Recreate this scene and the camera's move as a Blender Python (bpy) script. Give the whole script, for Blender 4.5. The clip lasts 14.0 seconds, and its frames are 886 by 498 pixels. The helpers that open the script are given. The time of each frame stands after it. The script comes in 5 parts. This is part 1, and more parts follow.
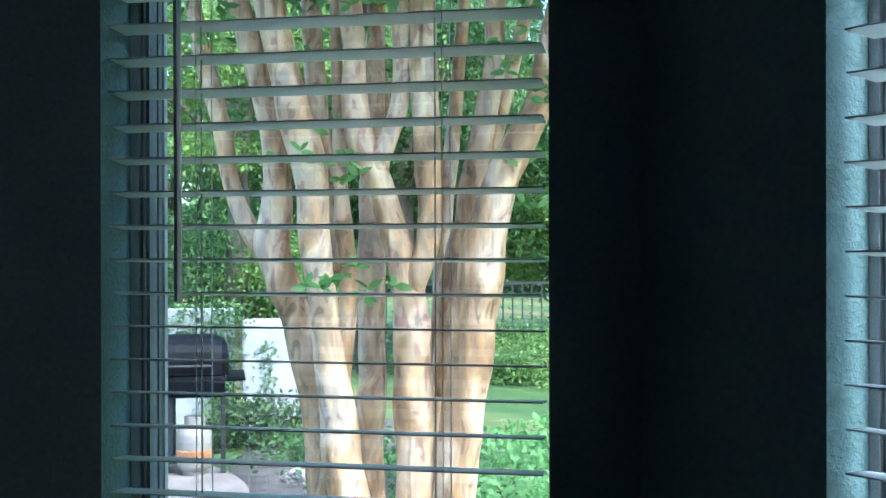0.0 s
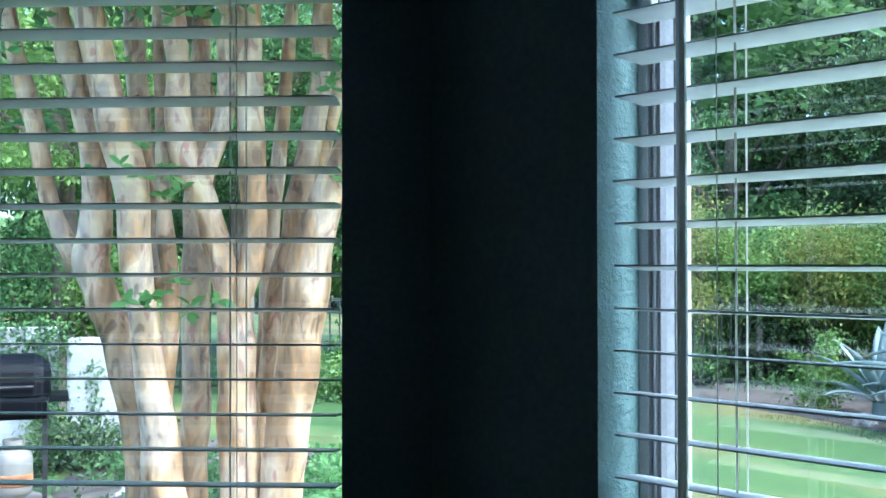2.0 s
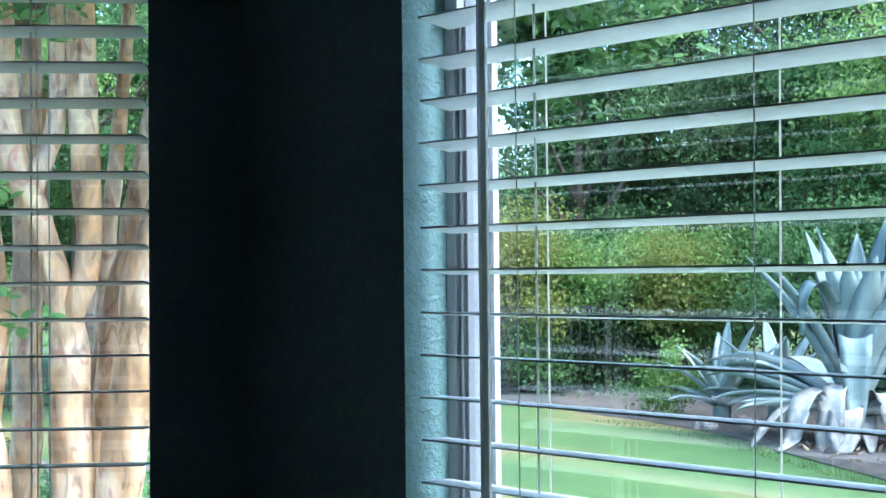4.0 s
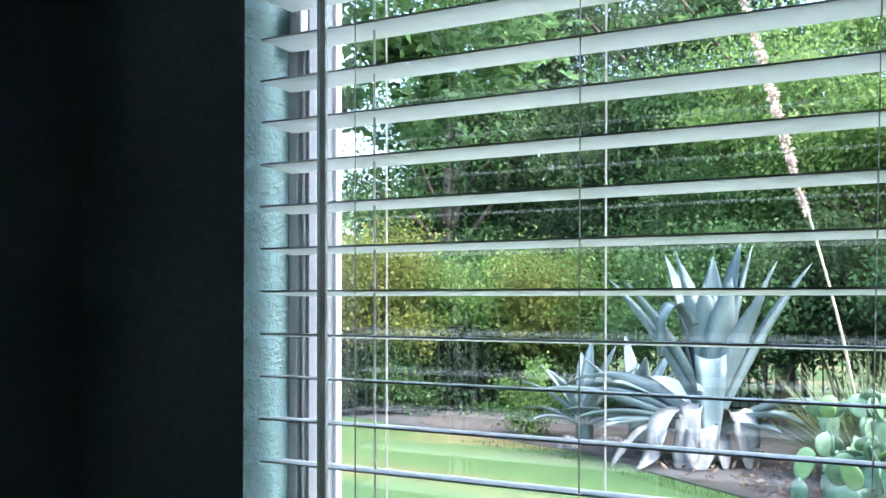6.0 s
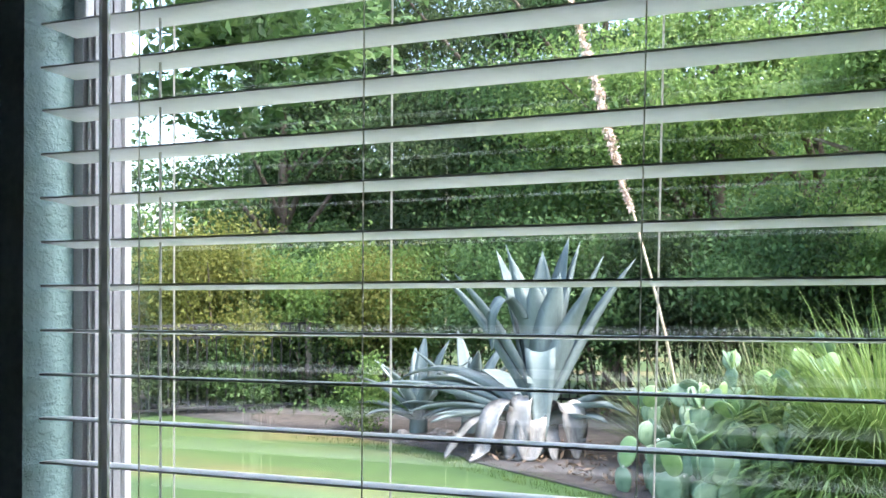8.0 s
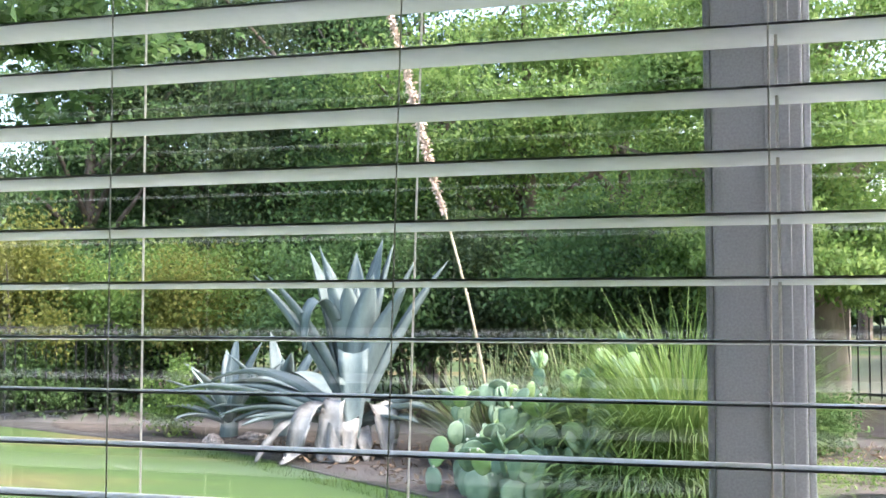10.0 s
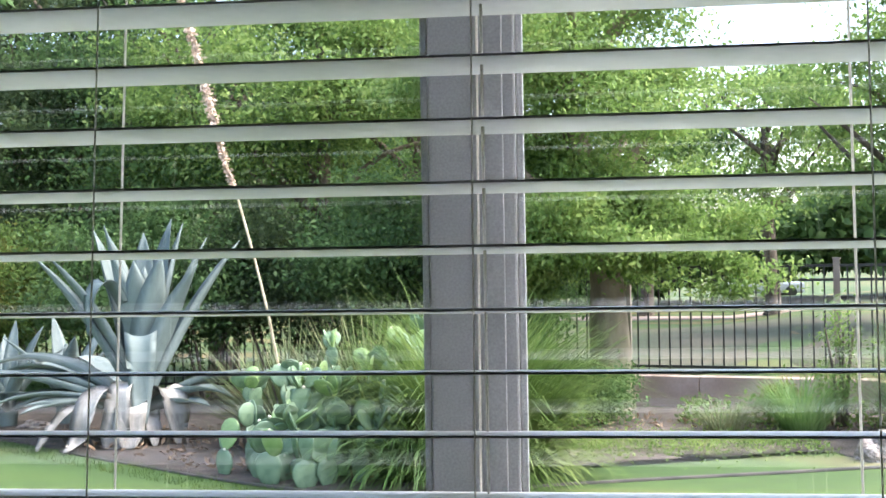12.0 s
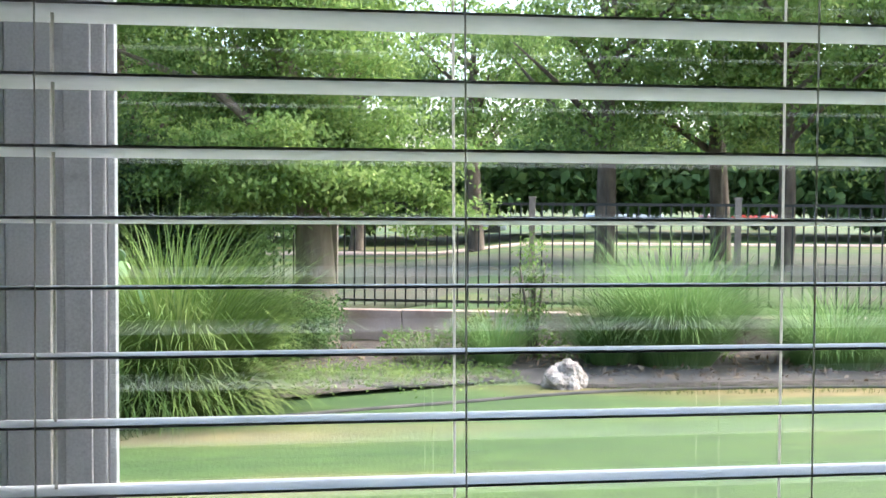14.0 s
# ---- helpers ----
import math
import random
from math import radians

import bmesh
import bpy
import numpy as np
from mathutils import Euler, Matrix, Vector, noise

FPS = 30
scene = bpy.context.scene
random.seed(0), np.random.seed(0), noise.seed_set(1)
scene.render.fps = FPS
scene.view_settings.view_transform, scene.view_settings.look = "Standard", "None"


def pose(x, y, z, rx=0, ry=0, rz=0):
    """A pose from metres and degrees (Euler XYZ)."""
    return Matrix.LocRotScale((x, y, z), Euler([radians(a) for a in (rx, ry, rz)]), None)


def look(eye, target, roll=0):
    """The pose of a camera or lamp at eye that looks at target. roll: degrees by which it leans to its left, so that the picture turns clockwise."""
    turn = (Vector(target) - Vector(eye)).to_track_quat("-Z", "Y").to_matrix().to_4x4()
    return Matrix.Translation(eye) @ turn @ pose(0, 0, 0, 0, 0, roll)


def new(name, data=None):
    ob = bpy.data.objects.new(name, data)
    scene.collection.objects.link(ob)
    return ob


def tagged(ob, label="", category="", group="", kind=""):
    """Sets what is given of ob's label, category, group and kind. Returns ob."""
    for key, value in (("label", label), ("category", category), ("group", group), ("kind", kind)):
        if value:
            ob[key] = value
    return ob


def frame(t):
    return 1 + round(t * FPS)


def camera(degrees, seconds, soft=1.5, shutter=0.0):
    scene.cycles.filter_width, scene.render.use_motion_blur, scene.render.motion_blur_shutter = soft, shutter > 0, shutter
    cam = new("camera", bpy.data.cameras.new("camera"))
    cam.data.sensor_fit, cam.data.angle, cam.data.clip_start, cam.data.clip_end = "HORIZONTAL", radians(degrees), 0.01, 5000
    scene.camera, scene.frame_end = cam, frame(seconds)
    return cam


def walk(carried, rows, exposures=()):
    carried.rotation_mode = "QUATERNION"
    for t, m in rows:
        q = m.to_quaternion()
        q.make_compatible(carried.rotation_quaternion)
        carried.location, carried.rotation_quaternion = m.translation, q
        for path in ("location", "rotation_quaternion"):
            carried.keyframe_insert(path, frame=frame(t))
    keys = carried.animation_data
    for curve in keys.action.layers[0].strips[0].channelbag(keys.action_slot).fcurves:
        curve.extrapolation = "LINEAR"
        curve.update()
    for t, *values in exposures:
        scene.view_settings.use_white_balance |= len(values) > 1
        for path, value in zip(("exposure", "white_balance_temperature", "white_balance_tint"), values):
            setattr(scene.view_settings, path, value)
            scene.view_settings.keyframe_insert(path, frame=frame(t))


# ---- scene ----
cam = camera(42.39, 14.0, soft=1.5)
PATH = [
    (0.0, look((0.6995, -0.9709, 1.9978), (-3.4045, 1.8851, 1.9914), -0.100)),
    (0.5, look((0.7152, -0.9663, 1.9972), (-3.2834, 2.0356, 2.0058), -0.019)),
    (1.0, look((0.7299, -0.9576, 1.9952), (-3.1764, 2.1627, 2.0599), 0.231)),
    (1.5, look((0.7390, -0.9454, 1.9944), (-3.0511, 2.3155, 2.0318), 0.087)),
    (2.0, look((0.7510, -0.9391, 1.9954), (-2.9154, 2.4599, 2.0603), -0.064)),
    (2.5, look((0.7674, -0.9429, 1.9973), (-2.7786, 2.5806, 2.1022), -0.330)),
    (3.0, look((0.7725, -0.9233, 1.9934), (-2.6717, 2.6996, 2.0992), -0.236)),
    (5.5, look((0.8065, -0.8875, 1.9866), (-2.0487, 3.2136, 2.1571), -0.665)),
    (6.0, look((0.8147, -0.8868, 1.9896), (-1.9410, 3.2806, 2.1875), -0.166)),
    (6.5, look((0.8187, -0.8764, 1.9919), (-1.7967, 3.3802, 2.1932), -0.015)),
    (7.0, look((0.8314, -0.8721, 1.9925), (-1.6430, 3.4684, 2.1853), 0.228)),
    (7.5, look((0.8418, -0.8676, 1.9878), (-1.4671, 3.5639, 2.1644), -0.203)),
    (8.0, look((0.8536, -0.8607, 1.9874), (-1.2853, 3.6553, 2.1612), -0.449)),
    (10.5, look((0.9048, -0.8135, 1.9860), (-0.2995, 4.0368, 2.1418), -0.348)),
    (11.0, look((0.9198, -0.8076, 1.9835), (-0.0881, 4.0879, 2.1166), -0.452)),
    (11.5, look((0.9359, -0.7990, 1.9822), (0.1476, 4.1367, 2.1125), -0.723)),
    (12.0, look((0.9532, -0.7901, 1.9793), (0.4170, 4.1805, 2.0548), -0.872)),
    (12.5, look((0.9799, -0.7752, 1.9742), (0.8081, 4.2219, 1.9716), -1.130)),
    (13.0, look((1.0039, -0.7605, 1.9700), (1.1660, 4.2367, 1.9236), -1.130)),
    (13.5, look((1.0207, -0.7490, 1.9653), (1.4398, 4.2321, 1.8554), -1.204)),
    (14.0, look((1.0387, -0.7357, 1.9611), (1.7453, 4.2095, 1.7469), 0.348)),
]
walk(cam, PATH, exposures=[(0.0, 2.75, 5150, 3), (3.0, 2.76, 5000, 1), (5.5, 3.06, 5600, 9), (8.0, 2.84, 6250, 15), (11.0, 2.65, 6600, 17), (14.0, 2.48, 6500, 13)])

# ---- daylight ----
SUN_AZ, SUN_EL = radians(84), radians(52)
world = bpy.data.worlds.new("sky")
scene.world = world
world.use_nodes = True
wn = world.node_tree
sky = wn.nodes.new("ShaderNodeTexSky")
sky.sky_type = "NISHITA"
sky.sun_disc = False
sky.sun_elevation = SUN_EL
sky.sun_rotation = SUN_AZ
sky.air_density, sky.dust_density, sky.ozone_density = 1.0, 3.0, 1.0
wn.links.new(sky.outputs[0], wn.nodes["Background"].inputs[0])
wn.nodes["Background"].inputs[1].default_value = 0.15
sun_data = bpy.data.lights.new("sun", "SUN")
sun_data.energy, sun_data.angle, sun_data.color = 1.65, radians(52), (1.0, 0.98, 0.95)
sun = new("sun", sun_data)
sun_to = Vector((math.sin(SUN_AZ) * math.cos(SUN_EL), math.cos(SUN_AZ) * math.cos(SUN_EL), math.sin(SUN_EL)))
sun.matrix_world = look(sun_to * 60, (0, 0, 0))

# ---- materials ----


def principled(name):
    m = bpy.data.materials.new(name)
    m.use_nodes = True
    return m, m.node_tree.nodes, m.node_tree.links, m.node_tree.nodes["Principled BSDF"]


def add_noise(n, l, scale, detail=4.0, stretch=None, coord="Object"):
    tc = n.new("ShaderNodeTexCoord")
    tx = n.new("ShaderNodeTexNoise")
    tx.inputs["Scale"].default_value = scale
    tx.inputs["Detail"].default_value = detail
    if stretch:
        mp = n.new("ShaderNodeMapping")
        mp.inputs["Scale"].default_value = stretch
        l.new(tc.outputs[coord], mp.inputs[0])
        l.new(mp.outputs[0], tx.inputs[0])
    else:
        l.new(tc.outputs[coord], tx.inputs[0])
    return tx


def ramp(n, l, source, stops):
    r = n.new("ShaderNodeValToRGB")
    e = r.color_ramp.elements
    while len(e) < len(stops):
        e.new(0.5)
    for el, (p, c) in zip(e, stops):
        el.position, el.color = p, (*c, 1)
    l.new(source, r.inputs[0])
    return r


def bump(n, l, bsdf, source, strength, distance):
    b = n.new("ShaderNodeBump")
    b.inputs["Strength"].default_value = strength
    b.inputs["Distance"].default_value = distance
    l.new(source, b.inputs["Height"])
    l.new(b.outputs[0], bsdf.inputs["Normal"])


def surface(name, c1, c2, scale, rough=0.7, fine=60.0, relief=0.3, depth=0.002, stretch=None, metal=0.0, low=0.35, high=0.65, third=None):
    """Two-tone noise colour with a second, finer scale for relief."""
    m, n, l, b = principled(name)
    a = add_noise(n, l, scale, 5.0, stretch)
    stops = [(low, c1), (high, c2)] if third is None else [(low, c1), (0.5 * (low + high), third), (high, c2)]
    r = ramp(n, l, a.outputs[0], stops)
    f = add_noise(n, l, fine, 4.0, stretch)
    mix = n.new("ShaderNodeMix")
    mix.data_type, mix.blend_type = "RGBA", "OVERLAY"
    mix.inputs["Factor"].default_value = 0.35
    l.new(r.outputs[0], mix.inputs["A"])
    l.new(f.outputs["Fac"], mix.inputs["B"])
    l.new(mix.outputs["Result"], b.inputs["Base Color"])
    b.inputs["Roughness"].default_value = rough
    b.inputs["Metallic"].default_value = metal
    bump(n, l, b, f.outputs[0], relief, depth)
    return m


def foliage(name, dark, mid, light, rough=0.5, through_light=0.35):
    """Leaves: every leaf its own green, some light coming through."""
    m, n, l, b = principled(name)
    g = n.new("ShaderNodeNewGeometry")
    big = add_noise(n, l, 1.5, 3.0)
    mt = n.new("ShaderNodeMath")
    mt.operation = "MULTIPLY_ADD"
    mt.inputs[1].default_value = 0.42
    l.new(g.outputs["Random Per Island"], mt.inputs[0])
    sub = n.new("ShaderNodeMath")
    sub.operation = "MULTIPLY_ADD"
    sub.inputs[1].default_value, sub.inputs[2].default_value = 1.5, -0.46
    l.new(big.outputs[0], sub.inputs[0])
    l.new(sub.outputs[0], mt.inputs[2])
    r = ramp(n, l, mt.outputs[0], [(0.1, dark), (0.5, mid), (0.95, light)])
    l.new(r.outputs[0], b.inputs["Base Color"])
    b.inputs["Roughness"].default_value = rough
    b.inputs["Specular IOR Level"].default_value = 0.15
    tr = n.new("ShaderNodeBsdfTranslucent")
    l.new(r.outputs[0], tr.inputs[0])
    mx = n.new("ShaderNodeMixShader")
    mx.inputs[0].default_value = through_light
    l.new(b.outputs[0], mx.inputs[1])
    l.new(tr.outputs[0], mx.inputs[2])
    l.new(mx.outputs[0], n["Material Output"].inputs[0])
    return m


def clear(name):
    m, n, l, b = principled(name)
    n.remove(b)
    t = n.new("ShaderNodeBsdfTransparent")
    l.new(t.outputs[0], n["Material Output"].inputs[0])
    return m


def pane_glass(name):
    m, n, l, b = principled(name)
    n.remove(b)
    t = n.new("ShaderNodeBsdfTransparent")
    t.inputs[0].default_value = (0.93, 0.96, 0.95, 1)
    g = n.new("ShaderNodeBsdfGlossy")
    g.inputs["Roughness"].default_value = 0.02
    fr = n.new("ShaderNodeFresnel")
    fr.inputs[0].default_value = 1.95
    mx = n.new("ShaderNodeMixShader")
    l.new(fr.outputs[0], mx.inputs[0])
    l.new(t.outputs[0], mx.inputs[1])
    l.new(g.outputs[0], mx.inputs[2])
    l.new(mx.outputs[0], n["Material Output"].inputs[0])
    return m


def wall_paint(name):
    m, n, l, b = principled(name)
    a = add_noise(n, l, 2.5, 3.0)
    r = ramp(n, l, a.outputs[0], [(0.3, (0.15, 0.245, 0.245)), (0.7, (0.17, 0.27, 0.27))])
    l.new(r.outputs[0], b.inputs["Base Color"])
    b.inputs["Roughness"].default_value = 0.42
    f = add_noise(n, l, 130.0, 2.0, (1, 1, 1.5))
    r2 = ramp(n, l, f.outputs[0], [(0.42, (0, 0, 0)), (0.62, (1, 1, 1))])
    bump(n, l, b, r2.outputs[0], 0.55, 0.002)
    return m


def peeling_bark(name):
    """Smooth bark that sheds in flakes: cream, tan, grey and rust patches with crisp edges and dark seams."""
    m, n, l, b = principled(name)
    big = add_noise(n, l, 5.0, 4.0, (1, 1, 0.4))
    big.inputs["Distortion"].default_value = 0.9
    r = ramp(n, l, big.outputs[0], [(0.33, (0.22, 0.125, 0.065)), (0.43, (0.38, 0.225, 0.115)), (0.51, (0.52, 0.345, 0.21)), (0.58, (0.68, 0.49, 0.34)), (0.68, (0.42, 0.315, 0.235))])
    flake = add_noise(n, l, 15.0, 3.0, (1, 1, 0.42))
    flake.inputs["Distortion"].default_value = 1.4
    chips = ramp(n, l, flake.outputs[0], [(0.39, (0.26, 0.25, 0.26)), (0.42, (0.5, 0.5, 0.5)), (0.56, (0.5, 0.5, 0.5)), (0.59, (0.70, 0.64, 0.56))])
    one = n.new("ShaderNodeMix")
    one.data_type, one.blend_type = "RGBA", "OVERLAY"
    one.inputs["Factor"].default_value = 0.85
    l.new(r.outputs[0], one.inputs["A"])
    l.new(chips.outputs[0], one.inputs["B"])
    streak = add_noise(n, l, 24.0, 3.0, (1, 1, 0.05))
    seam = ramp(n, l, streak.outputs[0], [(0.30, (0.42, 0.36, 0.32)), (0.37, (1, 1, 1))])
    two = n.new("ShaderNodeMix")
    two.data_type, two.blend_type = "RGBA", "MULTIPLY"
    two.inputs["Factor"].default_value = 0.9
    l.new(one.outputs["Result"], two.inputs["A"])
    l.new(seam.outputs[0], two.inputs["B"])
    l.new(two.outputs["Result"], b.inputs["Base Color"])
    b.inputs["Roughness"].default_value = 0.6
    bump(n, l, b, chips.outputs[0], 0.5, 0.006)
    return m


PAINT = wall_paint("teal_wall_paint")
# greyed copy of the teal paint: the room side's shade put into colour
SHADED_PAINT = surface("shaded_wall_paint", (0.175, 0.21, 0.225), (0.205, 0.24, 0.255), 2.5, 0.6, 130, 0.35, 0.0015)
CEIL = surface("ceiling_paint", (0.30, 0.30, 0.29), (0.34, 0.34, 0.33), 3, 0.8, 200, 0.2, 0.001)
FLOORMAT = surface("dark_carpet", (0.05, 0.045, 0.04), (0.08, 0.07, 0.06), 8, 0.95, 300, 0.6, 0.004)
SLAT = surface("white_slat", (0.80, 0.81, 0.81), (0.86, 0.87, 0.87), 6, 0.42, 90, 0.04, 0.0003)
SLAT.node_tree.nodes["Principled BSDF"].inputs["Specular IOR Level"].default_value = 0.25
def fibre(name):
    m, n, l, b = principled(name)
    a = add_noise(n, l, 400.0, 2.0)
    r = ramp(n, l, a.outputs[0], [(0.3, (0.62, 0.61, 0.57)), (0.7, (0.76, 0.75, 0.71))])
    l.new(r.outputs[0], b.inputs["Base Color"])
    b.inputs["Roughness"].default_value = 0.8
    t = n.new("ShaderNodeBsdfTranslucent")
    l.new(r.outputs[0], t.inputs[0])
    mx = n.new("ShaderNodeMixShader")
    mx.inputs[0].default_value = 0.75
    l.new(b.outputs[0], mx.inputs[1])
    l.new(t.outputs[0], mx.inputs[2])
    l.new(mx.outputs[0], n["Material Output"].inputs[0])
    return m


CORD = fibre("cord_white")
WAND = surface("wand_plastic", (0.66, 0.67, 0.66), (0.74, 0.75, 0.74), 10, 0.2, 90, 0.05, 0.0003)
VINYL = surface("window_vinyl", (0.36, 0.37, 0.38), (0.38, 0.39, 0.40), 5, 0.4, 500, 0.06, 0.0004)
GASKET = surface("grey_gasket", (0.20, 0.21, 0.23), (0.24, 0.25, 0.27), 10, 0.6, 120, 0.1, 0.0004)
# darker grey vinyl: shade on the stops' side faces put into colour
VINYL_SHADED = surface("shaded_stop_vinyl", (0.17, 0.175, 0.19), (0.19, 0.195, 0.21), 8, 0.5, 400, 0.06, 0.0004)
GLASS, GLASS_BACK = pane_glass("window_glass"), clear("window_glass_rear")
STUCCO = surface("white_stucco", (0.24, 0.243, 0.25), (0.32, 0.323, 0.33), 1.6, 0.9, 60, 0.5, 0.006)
HOUSE = surface("house_stucco", (0.42, 0.40, 0.36), (0.50, 0.48, 0.44), 2, 0.9, 60, 0.5, 0.006)
BARK_SMOOTH = peeling_bark("peeling_smooth_bark")
BARK = surface("rough_bark", (0.06, 0.045, 0.035), (0.17, 0.13, 0.10), 5, 0.95, 22, 0.9, 0.02, (1, 1, 0.3))
BARK_PALE = surface("pale_bark", (0.13, 0.095, 0.07), (0.34, 0.27, 0.205), 3, 0.9, 20, 0.8, 0.02, (1, 1, 0.3))
MULCH = surface("bark_mulch", (0.05, 0.041, 0.034), (0.145, 0.117, 0.096), 7, 0.95, 45, 1.0, 0.03, low=0.3, high=0.7)
SOIL = surface("dry_park_soil", (0.04, 0.058, 0.024), (0.095, 0.08, 0.052), 0.6, 0.95, 30, 0.6, 0.01)
GRAVEL = surface("grey_path", (0.05, 0.047, 0.043), (0.092, 0.085, 0.078), 3, 0.95, 50, 0.8, 0.01)
EDGING = surface("dark_edging", (0.04, 0.04, 0.035), (0.09, 0.08, 0.07), 5, 0.8, 60, 0.3, 0.003)
PATIO = surface("patio_paving", (0.15, 0.12, 0.10), (0.23, 0.19, 0.165), 2.5, 0.9, 40, 0.5, 0.004)
ROCK = surface("pale_limestone", (0.19, 0.15, 0.125), (0.47, 0.415, 0.365), 13, 0.9, 34, 1.0, 0.03)
RETAIN = surface("pinkish_stone_wall", (0.32, 0.235, 0.20), (0.44, 0.34, 0.30), 2.2, 0.9, 40, 0.7, 0.01)
IRON = surface("black_iron", (0.008, 0.008, 0.008), (0.02, 0.018, 0.017), 8, 0.55, 90, 0.2, 0.001)
TIMBER = surface("weathered_timber", (0.16, 0.13, 0.11), (0.26, 0.22, 0.19), 6, 0.9, 40, 0.5, 0.004, (1, 1, 0.2))
ENAMEL = surface("black_enamel", (0.002, 0.002, 0.003), (0.004, 0.004, 0.006), 6, 0.5, 120, 0.1, 0.001)
ENAMEL.node_tree.nodes["Principled BSDF"].inputs["Specular IOR Level"].default_value = 0.1
COVER = surface("dark_blue_fabric", (0.003, 0.005, 0.010), (0.008, 0.011, 0.02), 6, 0.85, 160, 0.5, 0.003)
TANKMAT = surface("tank_paint", (0.20, 0.18, 0.15), (0.27, 0.245, 0.21), 6, 0.6, 60, 0.2, 0.001)
RUST = surface("rust", (0.24, 0.09, 0.03), (0.45, 0.24, 0.11), 9, 0.85, 60, 0.5, 0.002)
AGAVE = surface("blue_grey_agave", (0.105, 0.145, 0.138), (0.225, 0.275, 0.262), 2.2, 0.6, 40, 0.2, 0.003, (1, 1, 0.4))
AGAVE_DRY = surface("dried_agave_leaf", (0.17, 0.16, 0.14), (0.44, 0.42, 0.385), 5, 0.8, 40, 0.6, 0.008, (1, 1, 0.4))
CACTUS = surface("cactus_pad_green", (0.12, 0.20, 0.12), (0.22, 0.32, 0.20), 3, 0.5, 35, 0.3, 0.004)
CACTUS_NEW = surface("young_pad_green", (0.22, 0.36, 0.13), (0.32, 0.45, 0.2), 3, 0.5, 35, 0.3, 0.004)
BUD = surface("pale_buds", (0.60, 0.58, 0.45), (0.74, 0.72, 0.60), 9, 0.7, 60, 0.2, 0.001)
STALK = surface("straw_stalk", (0.42, 0.33, 0.22), (0.62, 0.52, 0.38), 9, 0.8, 60, 0.4, 0.002)
TASSEL = surface("pink_tan_husks", (0.52, 0.38, 0.31), (0.74, 0.60, 0.51), 9, 0.85, 60, 0.4, 0.002)
LEAF_MYRTLE = foliage("crepe_myrtle_leaf", (0.10, 0.22, 0.06), (0.20, 0.37, 0.12), (0.33, 0.50, 0.20), 0.45, 0.55)
LEAF_DARK = foliage("dark_leaf", (0.022, 0.036, 0.018), (0.062, 0.100, 0.042), (0.155, 0.205, 0.08), 0.55, 0.4)
LEAF_MID = foliage("mid_leaf", (0.040, 0.082, 0.032), (0.100, 0.185, 0.064), (0.20, 0.30, 0.11), 0.5, 0.45)
LEAF_LIGHT = foliage("light_leaf", (0.075, 0.135, 0.036), (0.185, 0.295, 0.080), (0.37, 0.46, 0.16), 0.5, 0.5)
LEAF_YELLOW = foliage("yellow_green_leaf", (0.075, 0.095, 0.022), (0.20, 0.22, 0.055), (0.36, 0.35, 0.11), 0.6, 0.5)
LEAF_GRASS = foliage("grass_blade", (0.045, 0.088, 0.022), (0.12, 0.20, 0.048), (0.27, 0.34, 0.12), 0.55, 0.35)
LEAF_SILVER = foliage("silver_grass_blade", (0.075, 0.15, 0.04), (0.165, 0.29, 0.09), (0.32, 0.44, 0.19), 0.5, 0.35)
LEAF_YUCCA = foliage("yucca_blade", (0.07, 0.10, 0.045), (0.17, 0.21, 0.10), (0.36, 0.35, 0.21), 0.5, 0.25)
LAWN_BLADE = foliage("lawn_blade", (0.045, 0.10, 0.02), (0.085, 0.145, 0.03), (0.17, 0.20, 0.06), 0.7, 0.4)
CARPAINT = surface("silver_blue_car_paint", (0.35, 0.42, 0.52), (0.42, 0.48, 0.58), 1, 0.25, 60, 0.02, 0.0005)
CARDARK = surface("car_glass_dark", (0.02, 0.025, 0.03), (0.04, 0.045, 0.05), 2, 0.15, 60, 0.02, 0.0005)
CARRED = surface("red_car_paint", (0.35, 0.03, 0.02), (0.42, 0.05, 0.03), 1, 0.25, 60, 0.02, 0.0005)


def lawn_material():
    m, n, l, b = principled("lawn_turf")
    big = add_noise(n, l, 0.3, 5.0, (0.35, 1.8, 1))
    fine = add_noise(n, l, 30.0, 6.0)
    tufts = add_noise(n, l, 4.5, 5.0, (0.6, 1.6, 1))
    r = ramp(n, l, big.outputs[0], [(0.36, (0.024, 0.064, 0.009)), (0.5, (0.050, 0.092, 0.016)), (0.63, (0.150, 0.112, 0.040))])
    patchy = n.new("ShaderNodeMix")
    patchy.data_type, patchy.blend_type = "RGBA", "OVERLAY"
    patchy.inputs["Factor"].default_value = 0.55
    l.new(r.outputs[0], patchy.inputs["A"])
    l.new(tufts.outputs["Fac"], patchy.inputs["B"])
    mix = n.new("ShaderNodeMix")
    mix.data_type, mix.blend_type = "RGBA", "OVERLAY"
    mix.inputs["Factor"].default_value = 0.5
    l.new(patchy.outputs["Result"], mix.inputs["A"])
    l.new(fine.outputs["Fac"], mix.inputs["B"])
    l.new(mix.outputs["Result"], b.inputs["Base Color"])
    b.inputs["Roughness"].default_value = 0.85
    bump(n, l, b, fine.outputs[0], 0.4, 0.03)
    return m


LAWN = lawn_material()

# ---- mesh helpers ----


def obj(name, bm, material, matrix=None, parent=None, label="", smooth=False):
    me = bpy.data.meshes.new(name)
    bm.to_mesh(me)
    bm.free()
    return mesh_ob(name, me, material, matrix, parent, label, smooth)


